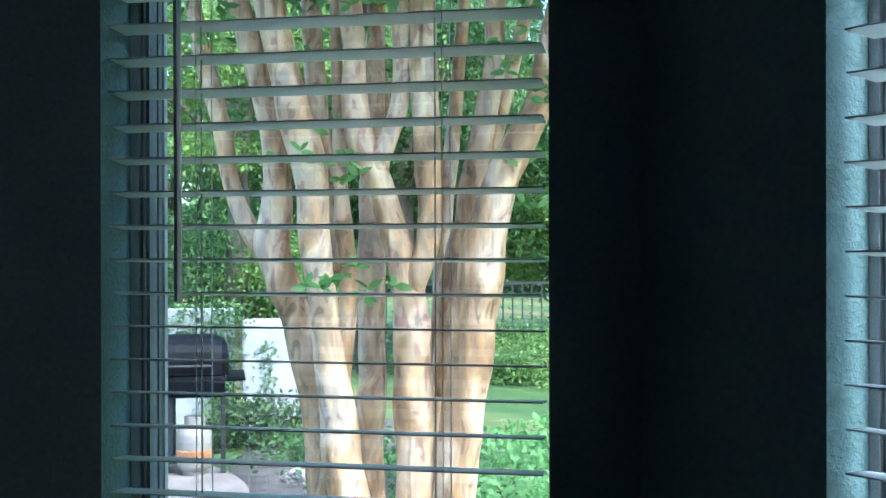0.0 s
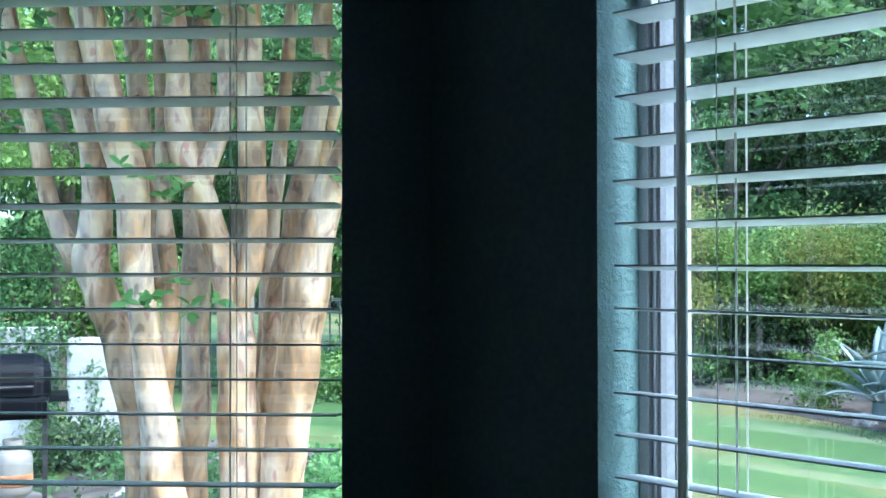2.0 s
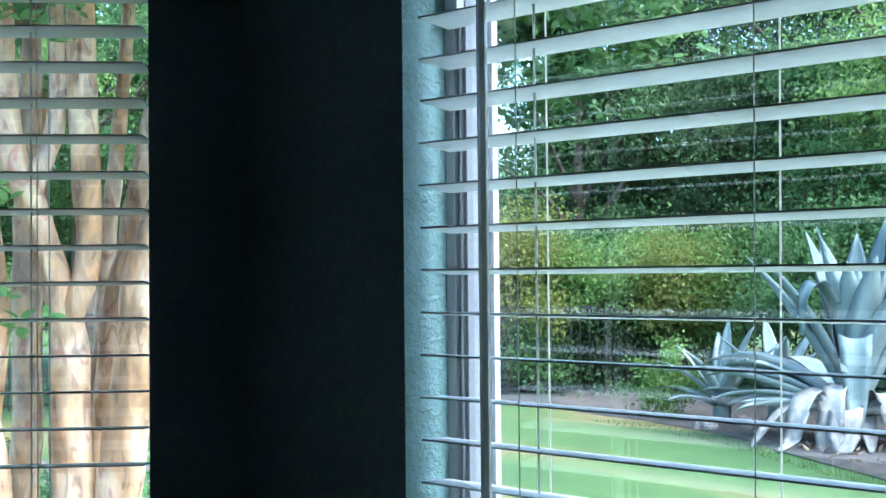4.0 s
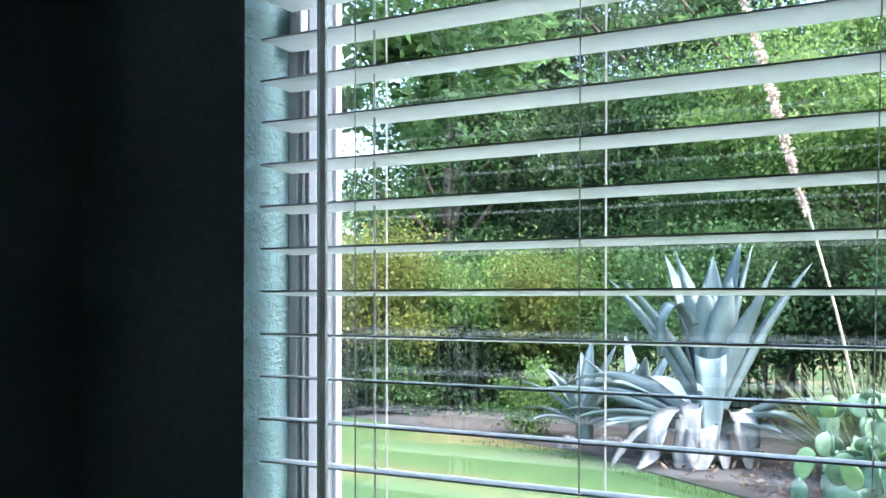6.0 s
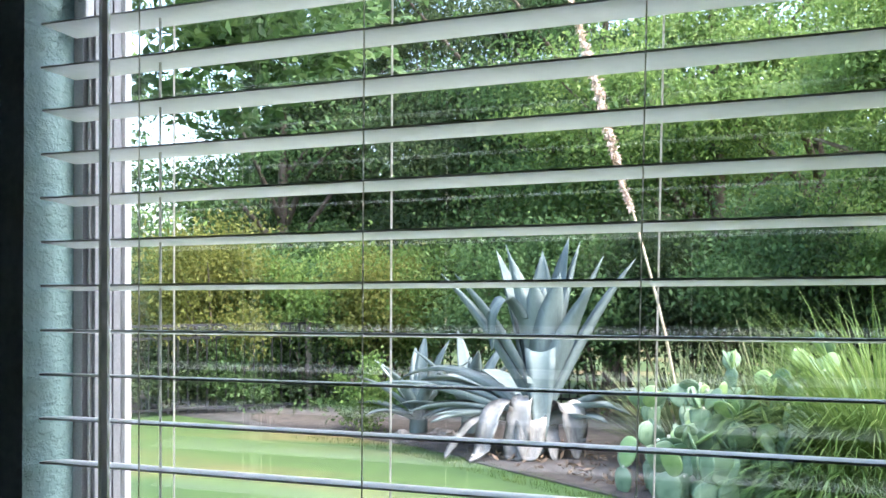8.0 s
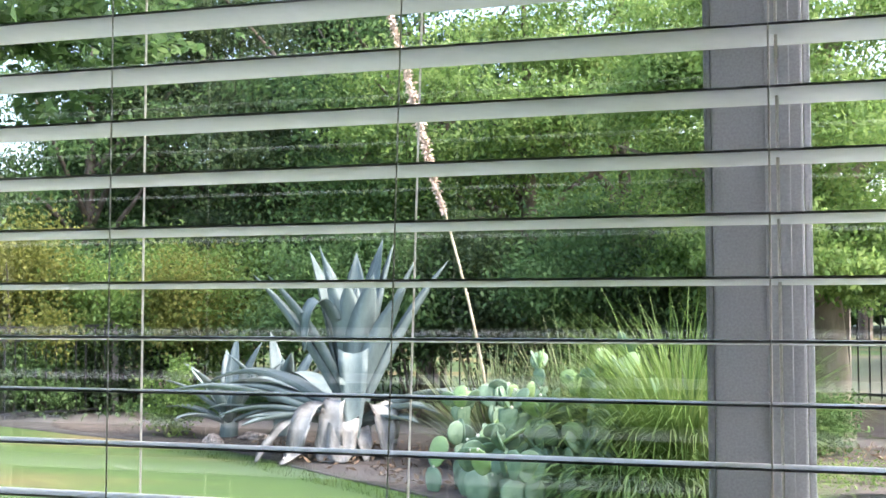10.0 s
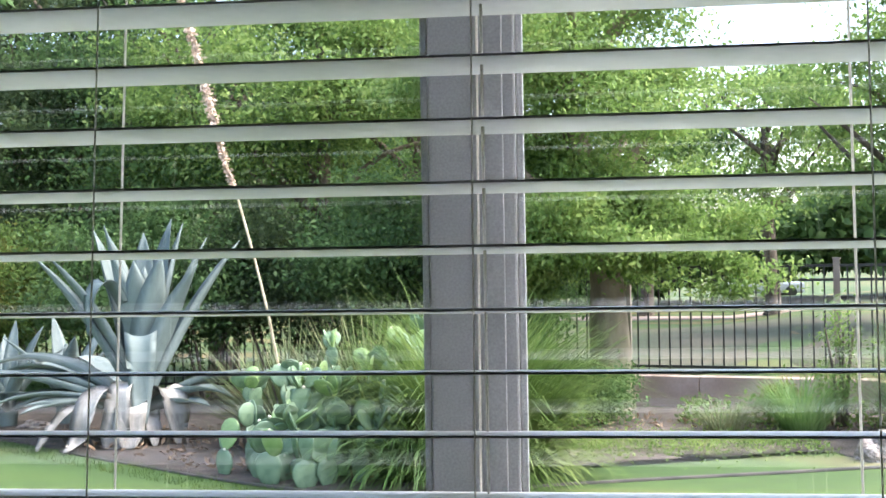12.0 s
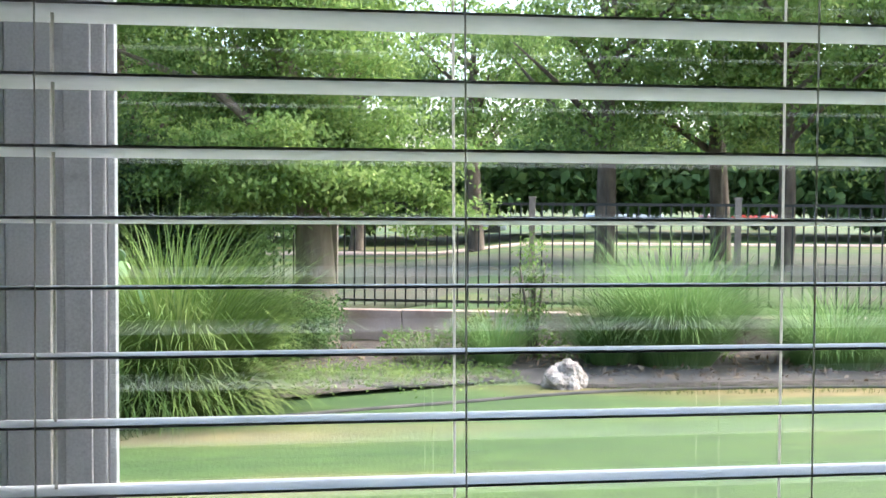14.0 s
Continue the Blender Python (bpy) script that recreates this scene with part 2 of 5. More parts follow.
def mesh_ob(name, me, material, matrix=None, parent=None, label="", smooth=False):
    if material is not None and not me.materials:
        me.materials.append(material)
    if smooth:
        me.polygons.foreach_set("use_smooth", [True] * len(me.polygons))
    ob = new(name, me)
    ob.parent = parent
    if matrix is not None:
        ob.matrix_basis = matrix
    if label:
        tagged(ob, label)
    return ob


def part(name, bm, material, parent, label="", matrix=None, smooth=False):
    return obj(name, bm, material, matrix, parent, label, smooth)


def empty(name, matrix=None):
    e = new(name)
    e.empty_display_size = 0.1
    if matrix is not None:
        e.matrix_basis = matrix
    return e


def box(bm, x0, x1, y0, y1, z0, z1, bevel=0.0):
    made = bmesh.ops.create_cube(bm, size=1.0, matrix=Matrix.Translation(((x0 + x1) / 2, (y0 + y1) / 2, (z0 + z1) / 2)) @ Matrix.Diagonal((x1 - x0, y1 - y0, z1 - z0, 1)))
    if bevel > 0:
        edges = {e for v in made["verts"] for e in v.link_edges}
        bmesh.ops.bevel(bm, geom=list(edges), offset=bevel, segments=2, profile=0.6, affect="EDGES")
    return bm


def boxes(*rows, bevel=0.0):
    bm = bmesh.new()
    for r in rows:
        box(bm, *r, bevel=bevel)
    return bm


def tube(bm, pts, radii, seg=12, wobble=0.0, rng=None, cap=True):
    """A tapered tube through the points, smoothed between them."""
    P = [Vector(p) for p in pts]
    fine, fr = [], []
    for i in range(len(P) - 1):
        a, b, c, d = P[max(i - 1, 0)], P[i], P[i + 1], P[min(i + 2, len(P) - 1)]
        for k in range(4):
            u = k / 4
            fine.append(0.5 * ((2 * b) + (c - a) * u + (2 * a - 5 * b + 4 * c - d) * u * u + (3 * b - a - 3 * c + d) * u ** 3))
            fr.append(radii[i] * (1 - u) + radii[i + 1] * u)
    fine.append(P[-1])
    fr.append(radii[-1])
    rings = []
    for i, (p, r) in enumerate(zip(fine, fr)):
        t = (fine[min(i + 1, len(fine) - 1)] - fine[max(i - 1, 0)]).normalized()
        side = t.cross(Vector((0.31, 0.95, 0.05))).normalized()
        up = side.cross(t)
        ring = []
        for k in range(seg):
            a = 2 * math.pi * k / seg
            q = side * math.cos(a) + up * math.sin(a)
            rr = r * (1 + wobble * noise.noise((p + q * r) * 6.0)) if wobble else r
            ring.append(bm.verts.new(p + q * rr))
        rings.append(ring)
    for a, b in zip(rings, rings[1:]):
        for k in range(seg):
            bm.faces.new((a[k], a[(k + 1) % seg], b[(k + 1) % seg], b[k]))
    if cap:
        bm.faces.new(rings[0][::-1])
        bm.faces.new(rings[-1])
    return bm


def raw_mesh(name, verts, faces):
    """A mesh from numpy arrays; faces all have the same count of corners."""
    me = bpy.data.meshes.new(name)
    nv, (nf, k) = len(verts), faces.shape
    me.vertices.add(nv)
    me.vertices.foreach_set("co", verts.astype(np.float32).ravel())
    me.loops.add(nf * k)
    me.loops.foreach_set("vertex_index", faces.astype(np.int32).ravel())
    me.polygons.add(nf)
    me.polygons.foreach_set("loop_start", np.arange(0, nf * k, k, dtype=np.int32))
    me.update(calc_edges=True)
    return me


def leaf_mesh(name, P, size, rng, slim=0.5, droop=0.25):
    """One small folded leaf at each point."""
    N = len(P)
    ax = rng.normal(size=(N, 3))
    ax[:, 2] -= droop
    ax /= np.linalg.norm(ax, axis=1)[:, None]
    nr = rng.normal(size=(N, 3)) * 0.7
    nr[:, 2] += 0.7
    sd = np.cross(ax, nr)
    sd /= np.linalg.norm(sd, axis=1)[:, None] + 1e-9
    nn = np.cross(sd, ax)
    L = (size * rng.uniform(0.6, 1.25, N))[:, None]
    Wd = L * slim
    mid = P + ax * L * 0.45
    V = np.stack([P, mid + sd * Wd * 0.5 + nn * L * 0.08, P + ax * L - nn * L * 0.05, mid - sd * Wd * 0.5 + nn * L * 0.08], 1).reshape(-1, 3)
    F = np.arange(4 * N).reshape(N, 4)
    return raw_mesh(name, V, F)


def oval_leaf_mesh(name, P, size, rng, slim=0.55):
    """Rounder six-cornered leaves in small radiating sprays, five leaves at each point."""
    n = 5
    N = len(P) * n
    az = np.tile(np.arange(n) * 2 * np.pi / n, len(P)) + np.repeat(rng.uniform(0, 6.3, len(P)), n) + rng.normal(0, 0.25, N)
    el = rng.normal(0.1, 0.35, N)
    ax = np.stack([np.cos(az) * np.cos(el), np.sin(az) * np.cos(el) * 0.8, np.sin(el) + 0.25 * np.cos(az * 1.7)], 1)
    ax /= np.linalg.norm(ax, axis=1)[:, None]
    up = rng.normal(size=(N, 3)) * 0.35 + np.array([0, -0.6, 0.7])
    sd = np.cross(ax, up)
    sd /= np.linalg.norm(sd, axis=1)[:, None] + 1e-9
    nn = np.cross(sd, ax)
    L = (size * rng.uniform(0.7, 1.2, N))[:, None]
    B = np.repeat(P, n, axis=0)
    w = L * slim * 0.5
    V = np.stack([B, B + ax * L * 0.3 + sd * w * 0.85 + nn * L * 0.05, B + ax * L * 0.68 + sd * w * 0.8 + nn * L * 0.05, B + ax * L - nn * L * 0.04,
                  B + ax * L * 0.68 - sd * w * 0.8 + nn * L * 0.05, B + ax * L * 0.3 - sd * w * 0.85 + nn * L * 0.05], 1).reshape(-1, 3)
    return raw_mesh(name, V, np.arange(6 * N).reshape(N, 6))


def clump_points(rng, n, centre, radii, clumps, spread=0.2, shell=0.55, flat=0.6):
    """Leaf places gathered in uneven clumps within an egg-shaped crown."""
    d = rng.normal(size=(clumps, 3))
    d /= np.linalg.norm(d, axis=1)[:, None]
    r = (shell + (1 - shell) * rng.random(clumps)) * rng.uniform(0.8, 1.12, clumps)
    C = np.array(centre) + d * r[:, None] * np.array(radii)
    w = rng.uniform(0.4, 1.6, clumps)
    pick = rng.choice(clumps, n, p=w / w.sum())
    s = np.mean(radii) * spread * rng.uniform(0.6, 1.3, clumps)
    off = rng.normal(size=(n, 3)) * s[pick][:, None]
    off[:, 2] *= flat
    return C[pick] + off


def blade_mesh(name, rng, n, spread, length, width, lean, droop, segs=5, twist=0.4):
    """Long arching blades growing from a tuft."""
    az = rng.uniform(0, 2 * np.pi, n)
    ln = length * rng.uniform(0.55, 1.05, n)
    le = lean * np.sqrt(rng.random(n)) + 0.03
    dr = droop * rng.uniform(0.4, 1.4, n)
    rr = spread * np.sqrt(rng.random(n))
    a0 = az + rng.normal(0, twist, n)
    base = np.stack([np.cos(a0) * rr, np.sin(a0) * rr, np.zeros(n)], 1)
    out = np.stack([np.cos(az), np.sin(az), np.zeros(n)], 1)
    side = np.stack([-np.sin(az), np.cos(az), np.zeros(n)], 1)
    th = le.copy()
    p = base.copy()
    V = []
    for k in range(segs + 1):
        u = k / segs
        w = width * (1 - u) ** 0.7 * 0.5 + width * 0.04
        V += [p - side * w, p + side * w]
        p = p + (out * np.sin(th)[:, None] + np.array([0, 0, 1]) * np.cos(th)[:, None]) * (ln / segs)[:, None]
        th = np.minimum(th + dr * (0.25 + u) * 2 / segs, 2.7)
    V = np.stack(V, 1)
    V[:, :, 2] = np.maximum(V[:, :, 2], 0.01)
    k = 2 * (segs + 1)
    idx = np.arange(n)[:, None] * k
    F = np.concatenate([np.concatenate([idx + 2 * s, idx + 2 * s + 1, idx + 2 * s + 3, idx + 2 * s + 2], 1) for s in range(segs)])
    return raw_mesh(name, V.reshape(-1, 3), F)


# ---- the room: two walls of a bay, with a window in each ----
A_FRAME = pose(-0.3747, -0.0771, 0, 0, 0, 43.865)
B_FRAME = Matrix.Identity(4)
SILL, HEAD, FLOOR, CEILING = 1.10, 2.62, 0.50, 3.05
WALL_T = 0.13


def wall_with_opening(name, frame_m, x0, x1, o0, o1, face, label):
    bm = boxes((x0, o0, face, face + WALL_T, FLOOR - 0.6, CEILING + 0.1), (o1, x1, face, face + WALL_T, FLOOR - 0.6, CEILING + 0.1),
               (o0, o1, face, face + WALL_T, FLOOR - 0.6, SILL), (o0, o1, face, face + WALL_T, HEAD, CEILING + 0.1))
    bmesh.ops.remove_doubles(bm, verts=bm.verts, dist=0.0001)
    arris = [e for e in bm.edges if e.calc_length() > 1.2 and abs(e.verts[0].co.x - e.verts[1].co.x) < 1e-4 and
             min(abs(e.verts[0].co.x - o0), abs(e.verts[0].co.x - o1)) < 1e-3 and abs(e.verts[0].co.y - face) < 1e-3 and SILL - 0.01 < e.verts[0].co.z < HEAD + 0.01 and SILL - 0.01 < e.verts[1].co.z < HEAD + 0.01]
    bmesh.ops.bevel(bm, geom=arris, offset=0.009, segments=4, profile=0.5, affect="EDGES")
    # room-facing faces get the greyed paint that stands for shade
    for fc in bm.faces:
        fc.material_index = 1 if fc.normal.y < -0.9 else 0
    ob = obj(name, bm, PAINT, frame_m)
    ob.data.materials.append(SHADED_PAINT)
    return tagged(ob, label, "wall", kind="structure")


wall_with_opening("wall_north", B_FRAME, -0.277, 2.2, -0.019, 1.797, -0.004, "dark wall, shade put into its colour, with teal textured window reveal")
wall_with_opening("wall_northwest", A_FRAME, -1.0, 0.142, -0.5745, 0.0105, -0.015, "dark bay wall, shade put into its colour, with teal textured window reveal")
tagged(obj("wall_corner", boxes((-0.07, 0.07, 0.03, 0.145, FLOOR - 0.6, CEILING + 0.1)), HOUSE, pose(-0.277, -0.004, 0, 0, 0, 21.9)), "outer corner of the bay", "wall", kind="structure")
# the rest of the room, dark and closed, its shade in the wall colour
aw = A_FRAME @ Vector((-1.0, -0.015, 0))
tagged(obj("wall_west", boxes((aw.x - 0.15, aw.x, -5.5, aw.y + 0.1, FLOOR - 0.6, CEILING + 0.1)), SHADED_PAINT), "plain wall in deep shade, the shade put into its colour", "wall", kind="structure")
tagged(obj("wall_east", boxes((2.2, 2.35, -5.5, 0.166, FLOOR - 0.6, CEILING + 0.1)), SHADED_PAINT), "plain wall in deep shade, the shade put into its colour", "wall", kind="structure")
tagged(obj("wall_south", boxes((aw.x - 0.15, 2.35, -5.65, -5.5, FLOOR - 0.6, CEILING + 0.1)), SHADED_PAINT), "plain wall in deep shade, the shade put into its colour", "wall", kind="structure")
OUTLINE = ((aw.x - 0.15, -5.65), (2.35, -5.65), (2.35, 0.12), (-0.24, 0.12), (aw.x - 0.1, aw.y + 0.1), (aw.x - 0.15, aw.y))


def slab(z0, z1):
    bm = bmesh.new()
    lo, hi = [bm.verts.new((x, y, z0)) for x, y in OUTLINE], [bm.verts.new((x, y, z1)) for x, y in OUTLINE]
    bm.faces.new(lo[::-1])
    bm.faces.new(hi)
    for k in range(len(lo)):
        q = (k + 1) % len(lo)
        bm.faces.new((lo[k], lo[q], hi[q], hi[k]))
    return bm


tagged(obj("floor", slab(FLOOR - 0.12, FLOOR), FLOORMAT), "dark carpeted floor of the room", "floor", kind="structure")
tagged(obj("ceiling", slab(CEILING, CEILING + 0.12), CEIL), "plain painted ceiling of the room", "ceiling", kind="structure")


def window(name, frame_m, x0, x1, mullion, label):
    """A fixed vinyl window: stepped frame, optional mullion, one pane per light."""
    w = tagged(empty(name, frame_m), label, "window", kind="structure")
    y = 0.085
    # the recessed gasket between the stops is added to darken the side face
    steps = ((0.0, 0.0125, 0.066, 0.125, VINYL, "jamb"), (0.0125, 0.0182, 0.073, 0.125, GASKET, "gasket"), (0.0182, 0.0212, 0.067, 0.125, VINYL, "jamb_bead"),
             (0.0212, 0.0225, 0.071, 0.125, GASKET, "gasket"), (0.0225, 0.0272, 0.069, 0.080, VINYL_SHADED, "glazing_stop"), (0.0225, 0.0252, 0.0803, 0.097, GASKET, "gasket"), (0.0225, 0.0272, 0.0973, 0.108, VINYL_SHADED, "glazing_stop"), (0.0225, 0.0280, 0.1145, 0.1245, VINYL, "outer_stop"))
    for u0, u1, y0, y1, mt, nm in steps:
        part(nm, boxes((x0 + u0, x0 + u1, y0, y1, SILL + 0.001, HEAD - 0.001), bevel=0.0007), mt, w)
        part(nm, boxes((x1 - u1, x1 - u0, y0, y1, SILL + 0.001, HEAD - 0.001), bevel=0.0007), mt, w)
    part("head_frame", boxes((x0 + 0.0285, x1 - 0.0285, y, y + 0.04, HEAD - 0.038, HEAD - 0.002), bevel=0.002), VINYL, w)
    part("sill_frame", boxes((x0 + 0.0285, x1 - 0.0285, y, y + 0.04, SILL + 0.002, SILL + 0.038), bevel=0.002), VINYL, w)
    lights = [(x0 + 0.026, x1 - 0.026)]
    if mullion:
        m0, m1 = mullion
        part("mullion", boxes((m0 + 0.002, m1 - 0.002, y + 0.027, y + 0.06, SILL + 0.038, HEAD - 0.038), bevel=0.002), VINYL, w, "flat grey-white vertical mullion")
        part("mullion_cover", boxes((m0 + 0.043, m1 - 0.012, y + 0.022, y + 0.029, SILL + 0.038, HEAD - 0.038), bevel=0.001), VINYL, w)
        part("glazing_stop", boxes((m1 - 0.0015, m1 + 0.004, y + 0.03, y + 0.045, SILL + 0.038, HEAD - 0.038), bevel=0.001), VINYL, w)
        part("glazing_stop", boxes((m0 - 0.004, m0 + 0.0015, y + 0.03, y + 0.045, SILL + 0.038, HEAD - 0.038), bevel=0.001), VINYL, w)
        lights = [(x0 + 0.026, m0 - 0.001), (m1 + 0.001, x1 - 0.026)]
    for a, b in lights:
        bm = boxes((a, b, y + 0.024, y + 0.028, SILL + 0.03, HEAD - 0.03))
        for fc in bm.faces:
            fc.material_index = 0 if fc.normal.y < -0.5 else 1
        p = part("pane", bm, GLASS, w, "clear glass pane with faint reflections of the blind")
        p.data.materials.append(GLASS_BACK)
        p.visible_shadow = False
    return w


win_a = window("window_1", A_FRAME, -0.5735, 0.052, None, "narrow white vinyl window behind a blind")
win_b = window("window_2", B_FRAME, -0.019, 1.797, (0.843, 0.917), "wide two-light white vinyl window behind a blind")
# small catch on the frame
lt = part("catch", boxes((-0.0065, 0.0085, 0.054, 0.067, 2.266, 2.309), bevel=0.003), VINYL, win_b, "small white plastic catch with a screw hole")
hole = bmesh.new()
bmesh.ops.create_cone(hole, cap_ends=True, segments=14, radius1=0.0028, radius2=0.0028, depth=0.002, matrix=Matrix.Translation((0.0015, 0.0535, 2.294)) @ Matrix.Rotation(radians(90), 4, "X"))
obj("screw", hole, GASKET, None, lt)

PITCH, SLAT_W, SLAT_H, TILT = 0.044, 0.050, 0.0028, 4.9


def slat_mesh(length):
    bm = bmesh.new()
    n = 5
    top, bot = [], []
    for i in range(n + 1):
        u = i / n
        y = (u - 0.5) * SLAT_W
        crown = 0.0006 * (1 - (2 * u - 1) ** 2)
        edge = 0.0005 if i in (0, n) else 0.0
        top.append((y, SLAT_H / 2 + crown - edge))
        bot.append((y, -SLAT_H / 2 + crown + edge))
    prof = top + bot[::-1]
    ends = [[bm.verts.new((x, a, b)) for a, b in prof] for x in (0, length)]
    k = len(prof)
    for i in range(k):
        bm.faces.new((ends[0][i], ends[0][(i + 1) % k], ends[1][(i + 1) % k], ends[1][i]))
    bm.faces.new(ends[0][::-1])
    bm.faces.new(ends[1])
    bmesh.ops.recalc_face_normals(bm, faces=bm.faces)
    me = bpy.data.meshes.new("slat")
    bm.to_mesh(me)
    bm.free()
    me.materials.append(SLAT)
    return me


def cord(pts, r=0.0007):
    return tube(bmesh.new(), pts, [r] * len(pts), 6)


def blind(frame_m, x0, x1, z_ref, ladders, lift, wand_x, wand_end, label):
    """A two-inch horizontal blind: slats on ladder cords, lift cords, tilt wand, rails."""
    b = tagged(empty("window_blind", frame_m), label, "blind", "window blinds")
    me = slat_mesh(x1 - x0)
    rng = random.Random(int(x1 * 1000))
    lo, hi = int((SILL + 0.06 - z_ref) / PITCH), int((HEAD - 0.07 - z_ref) / PITCH)
    for k in range(lo, hi + 1):
        z = z_ref + k * PITCH - math.sin(radians(TILT)) * SLAT_W / 2
        m = Matrix.Translation((x0 + rng.uniform(-0.0015, 0.0015), SLAT_W / 2, z)) @ Matrix.Rotation(radians(-TILT + rng.uniform(-0.7, 0.7)), 4, "X") @ Matrix.Rotation(rng.uniform(-0.0006, 0.0006), 4, "Y")
        mesh_ob("slat", me, SLAT, m, b)
    zt, zb = HEAD - 0.05, SILL + 0.03
    for x, slant in ladders:
        def at(z, y, s=slant, x=x):
            return (x + s * (z - 2.0), y, z)
        part("ladder_cord", cord([at(zb, -0.0012), at(1.7, -0.0012), at(2.1, -0.0012), at(zt, -0.0012)]), CORD, b, "thin ladder cord")
        part("ladder_cord", cord([at(zb, 0.0508), at(1.7, 0.0508), at(2.1, 0.0508), at(zt, 0.0508)], 0.001), CORD, b, "thin ladder cord")
    for x in lift:
        part("lift_cord", cord([(x, 0.024, zb), (x + 0.001, 0.024, 1.8), (x, 0.024, zt)], 0.0013), CORD, b, "white lift cord")
    bm = bmesh.new()
    tube(bm, [(wand_x, -0.014, zt - 0.02), (wand_x + 0.001, -0.014, (zt + wand_end) / 2), (wand_x + 0.002, -0.014, wand_end)], [0.0052, 0.0052, 0.0056], 6)
    part("tilt_wand", bm, WAND, b, "grey plastic tilt wand")
    part("head_rail", boxes((x0, x1, -0.002, 0.055, HEAD - 0.05, HEAD - 0.002), bevel=0.002), SLAT, b)
    part("bottom_rail", boxes((x0, x1, 0.0, 0.05, SILL + 0.008, SILL + 0.028), bevel=0.003), SLAT, b)
    return b


blind(B_FRAME, 0.0, 1.778, 1.9933, ((0.126, 0.0), (0.370, 0.012), (0.615, 0.036), (0.889, 0.006), (1.158, -0.010), (1.400, -0.004), (1.652, 0.0)), (0.130, 0.8945, 1.648), 0.0940, 1.25,
      "white faux-wood horizontal blind, slats open, before a wide window")
blind(A_FRAME, -0.571, 0.0, 1.9835, ((-0.123, -0.002), (-0.448, 0.0)), (-0.138, -0.452), -0.469, 1.929, "white faux-wood horizontal blind, slats open, before a narrow window")

# ---- the garden ----
RISE_P, RISE_D = Vector((5.05, 14.55)), Vector((0.966, -0.259))


def ground_z(x, y):
    """Flat lawn, a raised park behind the retaining wall."""
    side = (Vector((x, y)) - RISE_P).dot(Vector((0.259, 0.966)))
    along = (Vector((x, y)) - RISE_P).dot(RISE_D)
    k = min(max((side - 0.1) / 0.5, 0), 1) * min(max((along + 5.0) / 3.0, 0), 1)
    return 0.38 * k


def ground_sheet():
    xs = sorted(set([-400, -200, -100, -60, -40] + [round(-30 + 0.5 * i, 2) for i in range(121)] + [40, 60, 100, 200, 400]))
    ys = sorted(set([-400, -100, -40, -20, -10, -4] + [round(0.5 * i, 2) for i in range(61)] + [34, 40, 50, 70, 100, 200, 600]))
    V = np.array([(x, y, ground_z(x, y) + 0.012 * noise.noise((x * 0.6, y * 0.6, 0))) for y in ys for x in xs])
    nx = len(xs)
    F = np.array([(j * nx + i, j * nx + i + 1, (j + 1) * nx + i + 1, (j + 1) * nx + i) for j in range(len(ys) - 1) for i in range(nx - 1)])
    return raw_mesh("ground", V, F)


tagged(mesh_ob("ground", ground_sheet(), LAWN, smooth=True), "mown green lawn with dry yellowish patches", "lawn", kind="structure")
tagged(obj("house_wall", boxes((-1.6, 2.6, -0.02, 0.0, -0.05, FLOOR - 0.6)), HOUSE, pose(0, 0, 0)), "stucco base of the house", "wall", kind="structure")


def patch(name, outline, z, material, label, category, rough=0.03, step=0.4, thick=0.02):
    """A bed or paved patch laid on the ground inside a smoothed outline."""
    bm = bmesh.new()
    pts, n = [Vector(p) for p in outline], len(outline)
    ring = []
    for i in range(n):
        a, b, c, d = pts[i - 1], pts[i], pts[(i + 1) % n], pts[(i + 2) % n]
        for k in range(5):
            u = k / 5
            p = 0.5 * ((2 * b) + (c - a) * u + (2 * a - 5 * b + 4 * c - d) * u * u + (3 * b - a - 3 * c + d) * u ** 3)
            ring.append(bm.verts.new((p.x, p.y, ground_z(p.x, p.y) + z)))
    f = bm.faces.new(ring)
    if f.normal.z < 0:
        f.normal_flip()
    bmesh.ops.triangulate(bm, faces=[f])
    for _ in range(3):
        long = [e for e in bm.edges if e.calc_length() > step]
        if long:
            bmesh.ops.subdivide_edges(bm, edges=long, cuts=1)
            bmesh.ops.triangulate(bm, faces=bm.faces[:])
    for v in bm.verts:
        if not v.is_boundary:
            v.co.z = max(ground_z(v.co.x, v.co.y) + z + 0.01, v.co.z + rough * (0.6 + noise.noise(v.co * 2.1)))
    ext = bmesh.ops.extrude_face_region(bm, geom=[e for e in bm.edges if e.is_boundary])
    for v in ext["geom"]:
        if isinstance(v, bmesh.types.BMVert):
            v.co.z -= thick + z
    return tagged(obj(name, bm, material, smooth=True), label, category, kind="structure")


patch("planting_bed", [(-9.5, 13.9), (-7.6, 12.9), (-5.8, 12.1), (-4.6, 11.35), (-3.4, 10.5), (-2.3, 9.75), (-1.2, 9.2), (-0.2, 9.25), (0.5, 10.2), (0.9, 12.0), (2.3, 12.7), (3.4, 12.1), (4.0, 10.9), (6.5, 10.75), (9.0, 10.6), (13.0, 9.8), (14.0, 12.0), (5.1, 14.3), (1.5, 15.2), (-2.5, 16.4), (-7.0, 17.4), (-10.0, 16.5)],
      0.012, MULCH, "brown mulch planting bed with fallen leaves", "garden bed")
patch("gravel_path", [(-16.0, 16.8), (-12.0, 14.4), (-9.4, 13.35), (-7.2, 12.7), (-6.2, 13.2), (-8.6, 14.6), (-11.0, 15.6), (-15.0, 18.4)], 0.006, GRAVEL, "grey-brown bare soil strip along the lawn", "path", 0.01)
